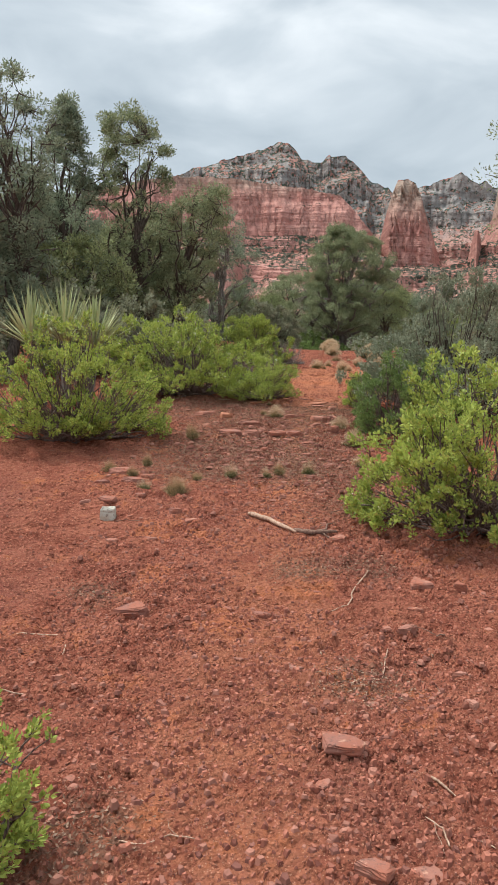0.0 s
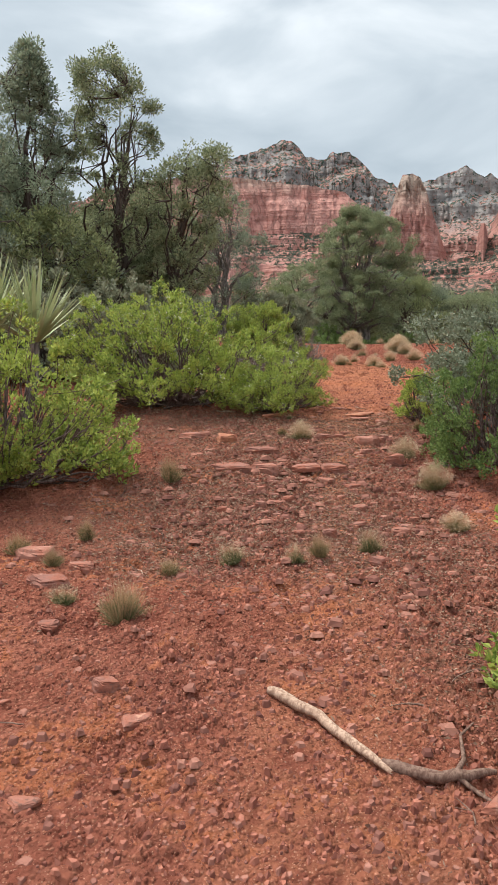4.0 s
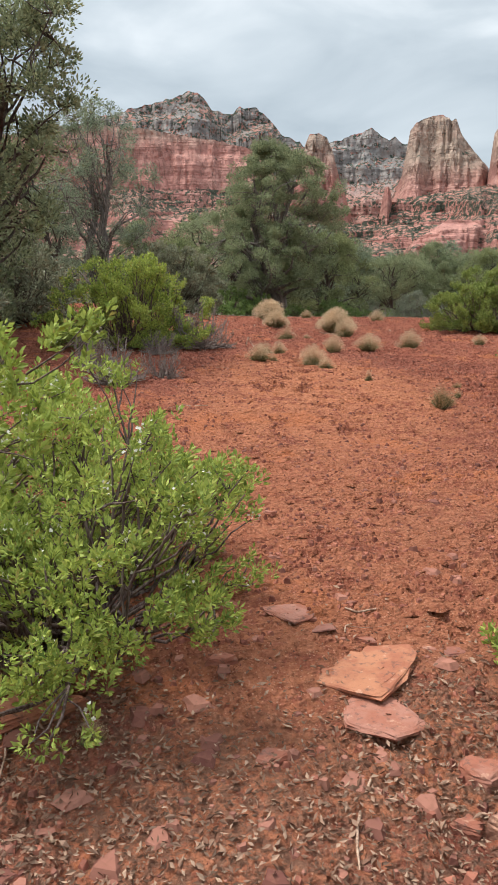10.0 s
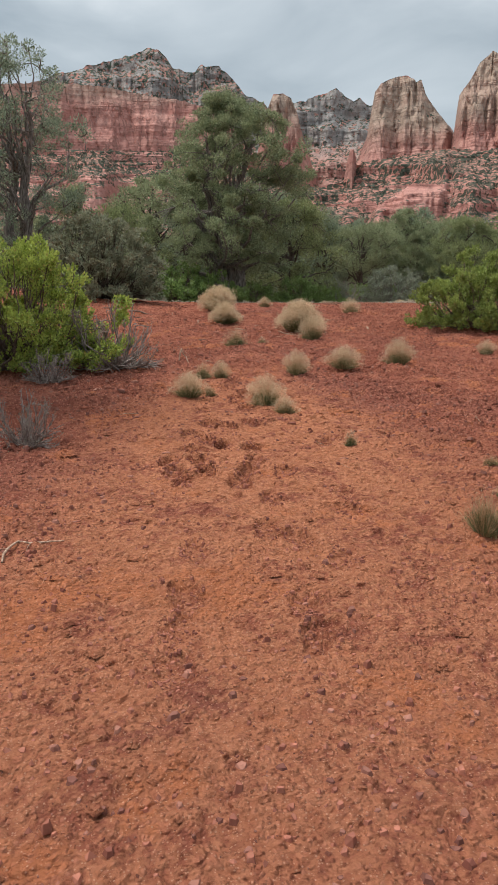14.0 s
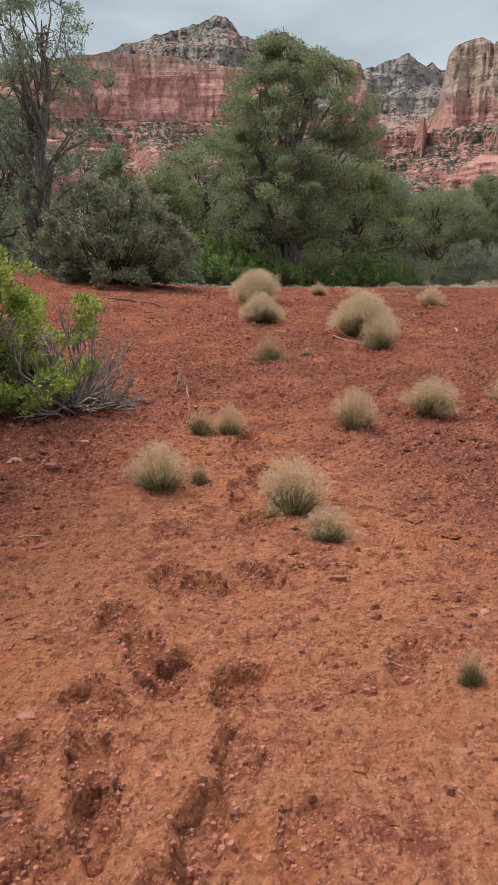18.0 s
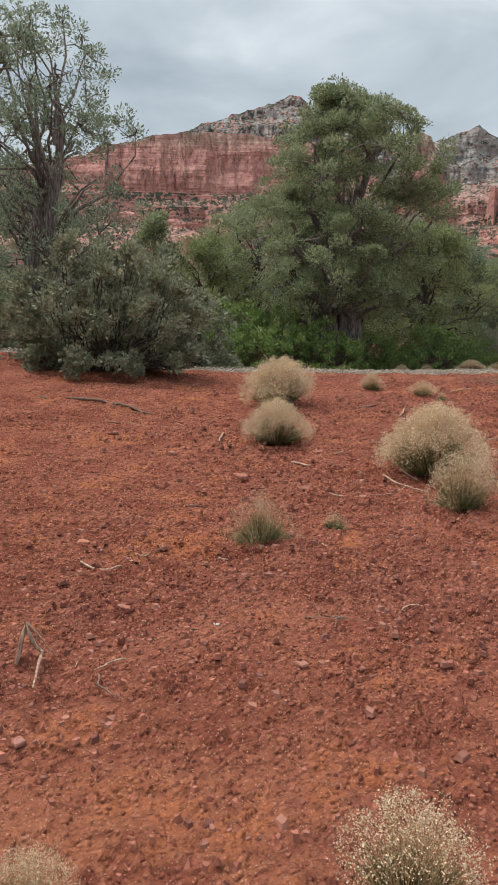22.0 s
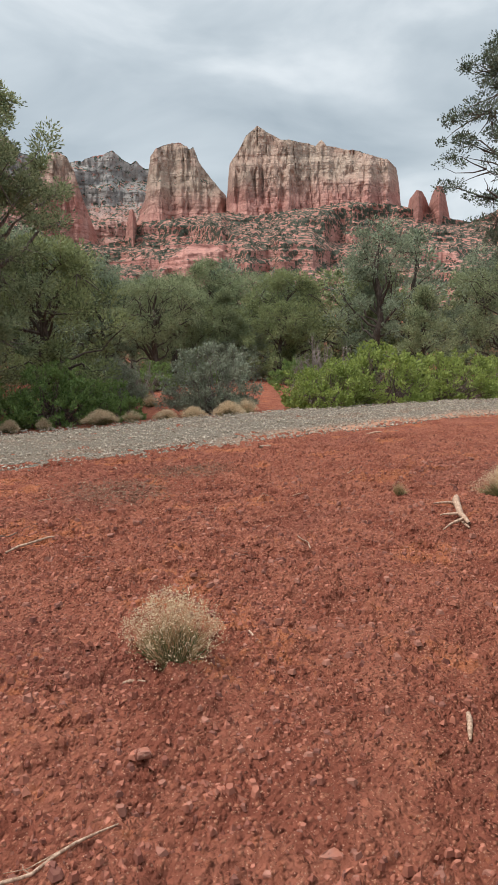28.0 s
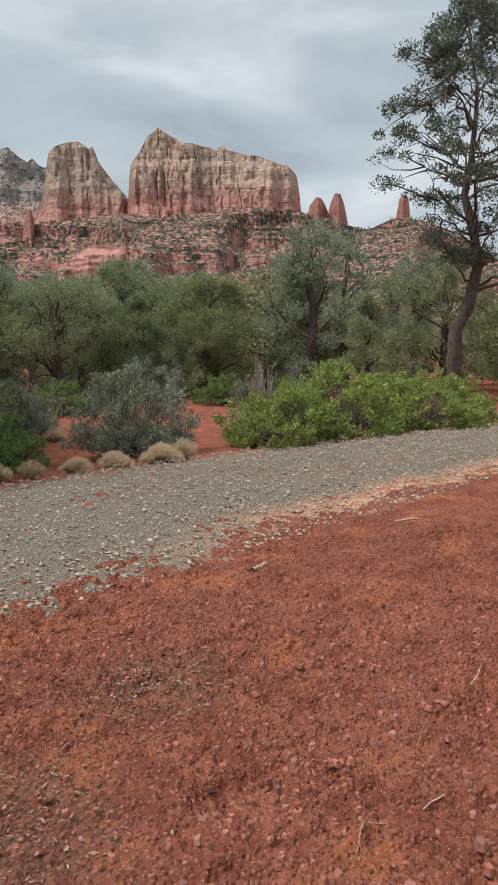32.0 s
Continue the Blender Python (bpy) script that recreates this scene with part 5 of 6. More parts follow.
for k, (tx, ty, form, sc, tall) in enumerate((
        (2.08, 29.35, "b", 0.95, 0.80), (2.06, 27.75, "b", 0.62, 0.95), (2.02, 25.45, "g", 0.44, 0.95), (2.47, 25.72, "g", 0.20, 0.7), (3.32, 26.98, "b", 0.86, 0.95), (3.38, 26.25, "m", 0.58, 0.95),
        (3.23, 30.7, "m", 0.36, 0.9), (3.78, 30.1, "m", 0.40, 0.65), (3.95, 29.8, "g", 0.15, 1.0), (3.18, 23.3, "m", 0.56, 0.72), (2.49, 22.9, "m", 0.42, 1.0),
        (1.14, 21.7, "m", 0.44, 0.85), (1.36, 21.85, "d", 0.22, 0.8), (1.35, 22.8, "g", 0.26, 1.0), (1.56, 22.8, "m", 0.28, 1.1), (1.89, 21.42, "m", 0.48, 0.9), (2.03, 21.08, "m", 0.30, 0.8),
        (2.37, 19.9, "g", 0.14, 1.3), (4.00, 23.6, "m", 0.52, 0.95), (2.70, 18.1, "d", 0.40, 0.95), (4.73, 28.85, "m", 0.50, 0.90), (-0.03, 11.8, "m", 0.34, 0.95), (0.95, 10.95, "m", 0.34, 0.9), (-0.24, 12.05, "d", 0.18, 0.8),
        (-0.56, 8.73, "g", 0.27, 0.75), (-0.13, 8.73, "g", 0.18, 1.0), (0.03, 8.8, "d", 0.22, 1.2), (0.40, 9.0, "g", 0.24, 0.95), (1.09, 10.25, "m", 0.38, 0.9), (-1.24, 10.35, "d", 0.34, 1.1),
        (-1.10, 7.8, "d", 0.42, 0.9), (-1.66, 9.1, "d", 0.20, 1.3), (-0.95, 8.5, "d", 0.26, 0.7), (1.10, 9.45, "m", 0.30, 0.75), (-1.5, 8.0, "g", 0.26, 0.6), (-2.1, 8.9, "d", 0.30, 0.8), (-1.75, 8.6, "d", 0.22, 0.9),
        (5.15, 40.75, "b", 0.42, 0.95), (5.8, 40.7, "b", 0.40, 0.9), (6.9, 40.5, "b", 0.75, 0.62), (8.3, 40.6, "b", 0.55, 0.65), (8.95, 40.7, "b", 0.62, 0.65), (9.7, 40.5, "b", 0.72, 0.75), (10.2, 40.7, "m", 0.6, 0.8),
        (12.0, 46.0, "b", 0.55, 0.6), (7.6, 40.7, "m", 0.5, 0.7), (9.3, 45.3, "m", 0.6, 0.8), (11.6, 48.0, "m", 0.6, 0.8), (9.9, 49.5, "b", 0.6, 0.7), (18.9, 41.9, "m", 0.6, 0.8), (20.3, 42.6, "b", 0.6, 0.7),
        (0.75, 40.6, "b", 0.6, 0.6), (3.6, 40.4, "b", 0.55, 0.6), (1.9, 41.2, "m", 0.6, 0.7), (8.2, 30.6, "m", 0.5, 0.7), (7.35, 30.9, "d", 0.20, 0.9), (3.3, 19.3, "d", 0.2, 0.7), (3.05, 18.6, "g", 0.14, 0.9), (5.6, 24.4, "m", 0.34, 0.9), (1.3, 12.2, "d", 0.2, 1.0), (-0.15, 12.75, "g", 0.10, 1.0))):
    tuft(names[form], words[form], tx, ty, forms[form], k * 1.9, sc * 0.93, tall * (0.86 if form in "bm" else 1.0))


# ---- stones ----
def slab_mesh(seed, material, flat=1.0):
    """An angular broken stone about 1 across and 0.4 high, its underside in the soil."""
    rng = np.random.default_rng(seed)
    bm = bmesh.new()
    n = int(rng.integers(5, 8))
    turn = rng.uniform(0, 6.28)
    for ring, (z, grow) in enumerate(((-0.12, 1.0), (0.17, 1.03), (0.30, 0.93), (0.345, 0.80))):
        for k in range(n):
            a = turn + (k + 0.25 * math.sin(k * 2.1 + seed)) * 2 * np.pi / n
            r = (0.42 + 0.14 * math.sin(k * 3.7 + seed * 1.3)) * grow + rng.normal(0, 0.018)
            bm.verts.new((r * math.cos(a) * 1.12, r * math.sin(a) * 0.84, (z + rng.normal(0, 0.016)) * flat + 0.06 * math.sin(seed) * r * math.cos(a)))
    bmesh.ops.convex_hull(bm, input=bm.verts[:])
    bmesh.ops.delete(bm, geom=[v for v in bm.verts if not v.link_faces], context="VERTS")
    bmesh.ops.subdivide_edges(bm, edges=bm.edges[:], cuts=2, use_grid_fill=True)
    for v in bm.verts:
        v.co += Vector(rng.normal(0, 0.017, 3))
    bmesh.ops.smooth_vert(bm, verts=bm.verts[:], factor=0.35, use_axis_x=True, use_axis_y=True, use_axis_z=True)
    me = bpy.data.meshes.new("rock")
    bm.to_mesh(me)
    bm.free()
    me.materials.append(material)
    return me


SLABS = [slab_mesh(400 + k, ROCK, 0.9) for k in range(14)]
OCHRE_SLABS = [slab_mesh(420 + k, OCHRE_ROCK, 1.0) for k in range(3)]
BROWN_SLABS = [slab_mesh(440 + k, BROWN_ROCK, 1.0) for k in range(4)]
PALE_SLAB = slab_mesh(431, PALE_ROCK, 1.3)
rock_rng = np.random.default_rng(44)


def rock(x, y, wide, label, data, tall=1.0, turn=None, group="", tilt=0.0):
    ob = thing("rock", (x, y, ground_z(x, y) - 0.012 * tall), label, "rock", group, data, rock_rng.uniform(0, 6.28) if turn is None else turn, (wide, wide * rock_rng.uniform(0.85, 1.2), wide * tall))
    ob.rotation_euler = (rock_rng.normal(0, 0.05) + tilt, rock_rng.normal(0, 0.05), ob.rotation_euler[2])
    return ob


# Stones: place, width and height as a share of the width; o ochre, b brown, d dark, p pale.
STEP_SLABS = ((-0.71, 10.59, 0.39, 0.14), (-0.37, 10.52, 0.27, 0.34), (-0.01, 10.56, 0.26, 0.18), (0.25, 10.56, 0.29, 0.32), (-1.21, 11.75, 0.35, 0.23), (-0.84, 11.60, 0.31, 0.41, "o"), (-0.43, 11.19, 0.31, 0.14), (0.21, 11.79, 0.20, 0.32), (0.65, 11.51, 0.25, 0.50), (0.60, 11.11, 0.14, 0.49), (0.82, 11.63, 0.12, 0.50), (0.95, 11.75, 0.10, 0.50), (0.85, 10.76, 0.16, 0.50), (-0.94, 10.29, 0.10, 0.50), (-0.71, 9.78, 0.12, 0.33), (-0.30, 10.28, 0.11, 0.32), (-0.50, 10.09, 0.10, 0.50), (-0.41, 10.16, 0.10, 0.46), (-0.03, 10.35, 0.11, 0.41), (0.15, 10.34, 0.15, 0.20), (0.40, 10.23, 0.14, 0.15), (0.40, 10.12, 0.10, 0.34), (0.27, 10.01, 0.09, 0.50), (0.41, 9.81, 0.13, 0.35))
STEP_PIECES = ((0.53, 9.84, 0.09, 0.30), (0.70, 9.88, 0.08, 0.50), (0.94, 9.94, 0.08, 0.50), (0.36, 9.46, 0.15, 0.18), (0.59, 9.64, 0.07, 0.50), (0.82, 9.61, 0.08, 0.50), (0.71, 9.46, 0.13, 0.24), (0.67, 9.30, 0.16, 0.30), (-0.10, 9.28, 0.15, 0.40), (0.00, 9.36, 0.08, 0.38), (0.13, 9.26, 0.13, 0.43), (-0.11, 9.47, 0.09, 0.15), (0.10, 9.61, 0.07, 0.12), (-0.27, 9.86, 0.10, 0.43), (-0.39, 9.84, 0.09, 0.49), (-0.48, 9.84, 0.07, 0.50), (-0.18, 9.93, 0.10, 0.35), (-0.29, 10.03, 0.09, 0.50), (-0.03, 9.84, 0.07, 0.44), (-0.14, 9.78, 0.06, 0.50), (-0.27, 9.70, 0.07, 0.50), (-0.19, 9.69, 0.06, 0.50), (0.04, 9.29, 0.06, 0.31), (0.27, 9.29, 0.04, 0.50))
STEP_BITS = ((-0.15, 9.23, 0.06, 0.23), (-0.36, 9.69, 0.07, 0.27), (-0.60, 10.10, 0.06, 0.32), (-0.77, 9.91, 0.07, 0.36), (-0.65, 9.95, 0.08, 0.32), (-0.72, 9.72, 0.07, 0.27), (-0.69, 9.52, 0.07, 0.50), (-0.31, 9.42, 0.08, 0.10), (-0.45, 9.44, 0.05, 0.50), (-0.83, 9.73, 0.06, 0.50), (-0.99, 11.30, 0.13, 0.30), (-0.62, 11.16, 0.11, 0.28), (0.16, 11.49, 0.09, 0.45), (0.38, 11.89, 0.13, 0.27), (0.47, 12.05, 0.11, 0.24), (-1.08, 11.08, 0.18, 0.25), (-0.06, 9.99, 0.05, 0.32), (0.09, 10.10, 0.06, 0.28), (0.19, 9.78, 0.05, 0.20), (-0.54, 9.68, 0.05, 0.25), (-0.40, 9.59, 0.04, 0.34), (-0.77, 10.17, 0.07, 0.29), (0.62, 10.16, 0.06, 0.32), (0.57, 10.46, 0.08, 0.32), (0.68, 10.65, 0.07, 0.31), (0.27, 9.65, 0.05, 0.14), (0.80, 10.16, 0.06, 0.40))
UPPER_STONES = ((0.16, 12.09, 0.12, 0.28), (0.88, 11.91, 0.13, 0.38, "b"), (0.49, 11.26, 0.06, 0.50), (0.32, 11.23, 0.05, 0.28), (-0.09, 11.48, 0.05, 0.31), (-0.43, 12.49, 0.09, 0.14), (-0.23, 12.47, 0.06, 0.50), (0.36, 12.68, 0.11, 0.20), (0.23, 13.11, 0.10, 0.50), (0.27, 11.56, 0.08, 0.16), (-0.17, 11.29, 0.04, 0.50), (0.92, 12.54, 0.14, 0.50), (0.93, 12.35, 0.13, 0.50, "b"), (0.83, 12.41, 0.09, 0.48), (0.73, 12.16, 0.07, 0.41), (0.69, 11.27, 0.06, 0.50), (-0.04, 12.65, 0.06, 0.33), (0.39, 11.45, 0.06, 0.08), (0.43, 11.35, 0.07, 0.16), (0.08, 11.34, 0.04, 0.35), (0.13, 11.21, 0.05, 0.12), (0.62, 12.16, 0.08, 0.10), (0.57, 14.73, 0.07, 0.36), (0.76, 13.52, 0.05, 0.45), (0.16, 13.32, 0.18, 0.22, "o"), (0.76, 13.23, 0.08, 0.35), (1.06, 13.15, 0.12, 0.19), (0.17, 13.59, 0.08, 0.38), (0.58, 13.40, 0.05, 0.34), (0.80, 13.28, 0.04, 0.20), (0.97, 13.20, 0.08, 0.03), (0.51, 13.39, 0.19, 0.03), (0.26, 13.48, 0.11, 0.27), (0.61, 13.28, 0.09, 0.03))
FIRST_STONES = ((-0.97, 4.69, 0.25, 0.28), (0.33, 3.07, 0.20, 0.15), (0.22, 2.85, 0.09, 0.50), (-0.84, 2.79, 0.08, 0.50), (0.37, 2.31, 0.13, 0.31), (0.57, 2.32, 0.18, 0.11), (1.11, 5.30, 0.21, 0.37), (1.39, 5.27, 0.12, 0.50), (0.99, 4.90, 0.10, 0.50), (0.86, 4.46, 0.12, 0.50), (-0.09, 4.70, 0.12, 0.24), (1.42, 4.64, 0.08, 0.38), (1.05, 3.89, 0.08, 0.47), (0.72, 4.45, 0.07, 0.33), (1.03, 3.56, 0.07, 0.43), (0.56, 6.25, 0.18, 0.26), (-1.96, 8.73, 0.31, 0.29), (-1.66, 8.15, 0.29, 0.37), (-1.77, 7.31, 0.20, 0.20), (-1.99, 7.29, 0.14, 0.35))
BANK_STONES = ((-0.81, 6.75, 0.14, 0.22), (-0.33, 4.82, 0.08, 0.24), (0.21, 2.34, 0.04, 0.50), (-0.78, 3.24, 0.06, 0.19), (0.43, 8.69, 0.15, 0.42), (-1.93, 8.80, 0.21, 0.28), (-1.55, 8.52, 0.20, 0.27), (-2.03, 8.18, 0.16, 0.37), (-1.49, 7.62, 0.17, 0.21), (-1.00, 6.99, 0.12, 0.48), (-1.47, 6.22, 0.12, 0.23), (-1.13, 6.29, 0.11, 0.18), (0.01, 3.88, 0.06, 0.19), (0.12, 3.92, 0.08, 0.11), (0.52, 3.56, 0.07, 0.17), (0.86, 3.31, 0.06, 0.24), (-0.21, 4.04, 0.06, 0.14), (0.31, 5.24, 0.08, 0.21))
FLAT_STONES = ((0.63, 20.99, 0.10, 0.27), (0.87, 19.71, 0.06, 0.13), (2.02, 20.63, 0.07, 0.30), (2.23, 19.55, 0.06, 0.38), (0.43, 22.06, 0.08, 0.43), (0.85, 23.69, 0.13, 0.35), (0.19, 22.18, 0.13, 0.08), (2.58, 20.34, 0.06, 0.20), (2.53, 21.76, 0.07, 0.27), (0.51, 21.88, 0.08, 0.20), (0.48, 21.42, 0.07, 0.25), (0.56, 22.52, 0.08, 0.31), (0.99, 25.25, 0.10, 0.46, "o"), (2.08, 24.87, 0.06, 0.32), (1.82, 26.66, 0.12, 0.21), (2.70, 26.24, 0.11, 0.19), (2.30, 26.08, 0.06, 0.50), (2.31, 26.39, 0.12, 0.06), (2.43, 27.43, 0.10, 0.17), (2.61, 27.39, 0.08, 0.24), (2.55, 24.34, 0.04, 0.26), (1.58, 24.15, 0.03, 0.50), (1.36, 24.09, 0.03, 0.38), (2.31, 24.89, 0.05, 0.24))
RED_FLAT_STONES = ((2.78, 25.48, 0.06, 0.22), (1.63, 24.57, 0.04, 0.42), (1.80, 24.46, 0.03, 0.38), (1.86, 24.34, 0.04, 0.38, "p"), (2.66, 24.68, 0.05, 0.14), (2.13, 27.61, 0.08, 0.24), (0.54, 27.86, 0.11, 0.19), (1.17, 27.37, 0.09, 0.29), (1.07, 27.69, 0.09, 0.25), (2.32, 24.01, 0.05, 0.30), (2.24, 24.04, 0.06, 0.18), (1.46, 24.85, 0.06, 0.20), (1.41, 24.49, 0.04, 0.34), (4.84, 27.64, 0.08, 0.50), (4.16, 26.70, 0.07, 0.32), (4.74, 26.68, 0.08, 0.50), (4.89, 27.32, 0.10, 0.32), (4.42, 28.21, 0.07, 0.32), (4.56, 28.06, 0.05, 0.33))
CREST_STONES = ((4.64, 27.67, 0.04, 0.37), (4.13, 27.05, 0.03, 0.50, "p"), (3.93, 26.87, 0.03, 0.50, "p"), (4.17, 26.90, 0.05, 0.23), (4.39, 26.97, 0.04, 0.26), (4.04, 26.90, 0.03, 0.26), (5.09, 30.80, 0.06, 0.50), (5.01, 31.17, 0.06, 0.33), (5.89, 30.84, 0.05, 0.22), (5.93, 30.43, 0.05, 0.10), (5.98, 30.39, 0.05, 0.10), (5.42, 30.77, 0.04, 0.26), (5.27, 30.93, 0.05, 0.16), (5.62, 31.00, 0.04, 0.20, "d"), (5.82, 30.58, 0.04, 0.17), (6.47, 30.61, 0.05, 0.16), (6.42, 30.80, 0.05, 0.18), (6.22, 30.99, 0.05, 0.23), (5.77, 30.87, 0.04, 0.10), (6.43, 30.93, 0.04, 0.31), (5.37, 30.86, 0.04, 0.21))
STONE_WORDS = {"r": "angular broken piece of red sandstone", "o": "ochre orange sandstone block", "b": "weathered brown sandstone boulder", "d": "dark red boulder half sunk", "p": "small pale stone chip"}
for stones, where, group in ((STEP_SLABS, "on a rocky step", "stones of the rocky step"), (STEP_PIECES, "on a rocky step", "stones of the rocky step"), (STEP_BITS, "on a rocky step", "stones of the rocky step"),
                             (UPPER_STONES, "above the rocky step", ""), (FIRST_STONES, "on bare red soil", ""), (BANK_STONES, "on bare red soil", ""), (FLAT_STONES, "beside the sandy trail", ""), (RED_FLAT_STONES, "on the red flat", ""), (CREST_STONES, "on red gravel near the crest", "")):
    for sx, sy, wide, tall, *shade in stones:
        shade = shade[0] if shade else "r"
        words = "broad flat slab of red sandstone" if shade == "r" and wide > 0.24 else STONE_WORDS[shade]
        pool = {"o": OCHRE_SLABS, "b": BROWN_SLABS, "d": BROWN_SLABS, "p": [PALE_SLAB]}.get(shade, SLABS)
        rock(sx, sy + 0.3 * wide, wide * 1.08, words + " " + where, pool[int(rock_rng.integers(len(pool)))], 2.3 * tall + 0.12, rock_rng.uniform(-0.5, 0.5) + math.pi * int(rock_rng.integers(2)), group)
rock(0.69, 13.10, 0.56, "broad worn ochre slab sunk in the trail", OCHRE_SLABS[2], 0.10, 0.3)
rock(0.70, 12.86, 0.40, "broken red edge of a worn slab", SLABS[1], 0.13, 1.3)
rock(-0.35, 12.9, 0.30, "ochre slab half under a manzanita", OCHRE_SLABS[1], 0.35)
rock(-1.63, 6.88, 0.20, "square pale grey stone on red soil", PALE_SLAB, 1.3, 0.2)
for k in range(45):
    sy = rock_rng.normal(10.6, 1.3)
    sx = rock_rng.normal(0.0, 0.9) + 0.1
    wide = 0.035 + 0.05 * rock_rng.uniform(0, 1) ** 2.2
    rock(sx, sy, wide, "small broken piece of red sandstone", SLABS[int(rock_rng.integers(len(SLABS)))], rock_rng.uniform(0.5, 1.1), group="stones of the rocky step")
for k in range(50):
    sy = rock_rng.uniform(1.8, 32)
    sx = float(np.interp(sy, TRAIL_Y, TRAIL_X)) + rock_rng.normal(0, 1.3)
    if float(trail(sx, sy)) < 0.35:
        rock(sx, sy, 0.025 + 0.05 * rock_rng.uniform(0, 1) ** 2, "small red stone on bare soil", SLABS[int(rock_rng.integers(len(SLABS)))], rock_rng.uniform(0.5, 1.1), group="stones along the trail")


def pebbles(name, label, category, material, x, y, size, flat, sink=0.25):
    """Countless small stones, each a squashed angular lump of eight faces."""
    rng = np.random.default_rng(len(x))
    n = len(x)
    v = np.array([[1, 0, 0], [0, 1, 0], [-1, 0, 0], [0, -1, 0], [0, 0, 1], [0, 0, -1.0]])[None] * rng.uniform(0.55, 1.25, (n, 6, 1)) + rng.normal(0, 0.16, (n, 6, 3))
    a = rng.uniform(0, 6.28, n)
    c, s = np.cos(a)[:, None], np.sin(a)[:, None]
    vx, vy = v[..., 0] * c - v[..., 1] * s * 0.75, v[..., 0] * s + v[..., 1] * c * 0.75
    half = (size / 2)[:, None]
    base = ground_at(x, y)
    verts = np.stack([x[:, None] + vx * half, y[:, None] + vy * half, base[:, None] + (v[..., 2] * flat + flat * (1 - 2 * sink)) * half], -1)
    tri = np.array([[0, 1, 4], [1, 2, 4], [2, 3, 4], [3, 0, 4], [1, 0, 5], [2, 1, 5], [3, 2, 5], [0, 3, 5]])
    faces = (np.arange(n)[:, None, None] * 6 + tri[None]).reshape(-1, 3)
    return tagged(new(name, npmesh(name, verts.reshape(-1, 3), faces, material)), label, category, kind="stuff")


def clods(name, label, material, x, y, size, flat=1.0, category="soil", sandy=False):
    """Countless lumps of earth, each a blunt uneven block sunk in the ground."""
    rng = np.random.default_rng(len(x) + 1)
    n = len(x)
    a = np.arange(5) * np.pi * 0.4 + rng.uniform(0, 6.28, (n, 1)) + rng.normal(0, 0.2, (n, 5))
    r = (size / 2)[:, None] * rng.uniform(0.75, 1.25, (n, 5))
    base = ground_at(x, y)
    tall = flat * size[:, None] * rng.uniform(0.2, 0.40, (n, 1)) * rng.uniform(0.35, 1.4, (n, 5))
    foot = np.stack([x[:, None] + r * np.cos(a), y[:, None] + r * np.sin(a), np.repeat(base[:, None] - 0.008, 5, 1)], -1)
    crown = np.stack([x[:, None] + 0.62 * r * np.cos(a), y[:, None] + 0.62 * r * np.sin(a), base[:, None] + tall], -1)
    verts = np.concatenate([foot, crown], 1).reshape(-1, 3)
    k = np.arange(5)
    sides = np.stack([k, (k + 1) % 5, (k + 1) % 5 + 5, k + 5], 1)
    start = np.arange(n)[:, None, None] * 10
    me = npmesh(name, verts, [(start + sides[None]).reshape(-1, 4), np.arange(n)[:, None] * 10 + 5 + k[None]], material, False, {"sand": np.repeat(trail(x, y), 10)} if sandy else None)
    return tagged(new(name, me), label, category, kind="stuff")


def crumbs(name, label, material, x, y, size):
    """Countless fine crumbs, each a low uneven pyramid."""
    rng = np.random.default_rng(len(x) + 2)
    n = len(x)
    a = np.arange(4) * np.pi / 2 + rng.uniform(0, 6.28, (n, 1)) + rng.normal(0, 0.25, (n, 4))
    r = (size / 2)[:, None] * rng.uniform(0.7, 1.3, (n, 4))
    base = ground_at(x, y)
    ring = np.stack([x[:, None] + r * np.cos(a), y[:, None] + r * np.sin(a), np.repeat(base[:, None] - 0.004, 4, 1)], -1)
    top = np.stack([x, y, base + size * rng.uniform(0.25, 0.6, n)], -1) + rng.normal(0, 0.18, (n, 3)) * size[:, None] * [1, 1, 0]
    tri = np.array([[0, 1, 4], [1, 2, 4], [2, 3, 4], [3, 0, 4]])
    me = npmesh(name, np.concatenate([ring, top[:, None]], 1).reshape(-1, 3), (np.arange(n)[:, None, None] * 5 + tri[None]).reshape(-1, 3), material)
    return tagged(new(name, me), label, "soil", kind="stuff")


peb = np.random.default_rng(55)
n = 130000
py = 1.3 + 33 * peb.uniform(0, 1, n)
px = np.interp(py, np.array([0, 14, 24, 28, 33]), np.array([0, 0.6, 2.0, 4.2, 7.0])) + peb.normal(0, 1.0, n) * np.interp(py, [0, 10, 20, 33], [1.0, 1.2, 2.0, 2.8])
clear = (peb.uniform(0, 1, n) > 0.88 * trail(px, py)) & (fbm(px * 1.3, py * 1.3, 3, 71) + 0.25 * peb.uniform(-1, 1, n) > 0.42) & (py < road_near(px) + 0.2)
px, py = px[clear], py[clear]
size = 0.006 + 0.026 * peb.uniform(0, 1, len(px)) ** 2.6
crumbs("earth_crumbs", "fine crumbs of red earth on the ground", CLOD, px, py, size)
some = size > 0.0165
clods("earth_clods", "rough broken lumps of red earth on the ground", CLOD, px[some] + 0.05, py[some], size[some] * 1.35, 1.15)
n = 5000
py = 13.2 + 9.5 * peb.uniform(0, 1, n)
px = np.interp(py, [0, 14, 24, 28, 33], [0, 0.6, 2.0, 4.2, 7.0]) + peb.normal(0.2, 1.3, n)
firm = (trodden(px, py) + trodden(px + 0.08, py) + trodden(px - 0.08, py) + trodden(px, py + 0.08) + trodden(px, py - 0.08)) < 0.02
px, py, n = px[firm], py[firm], int(firm.sum())
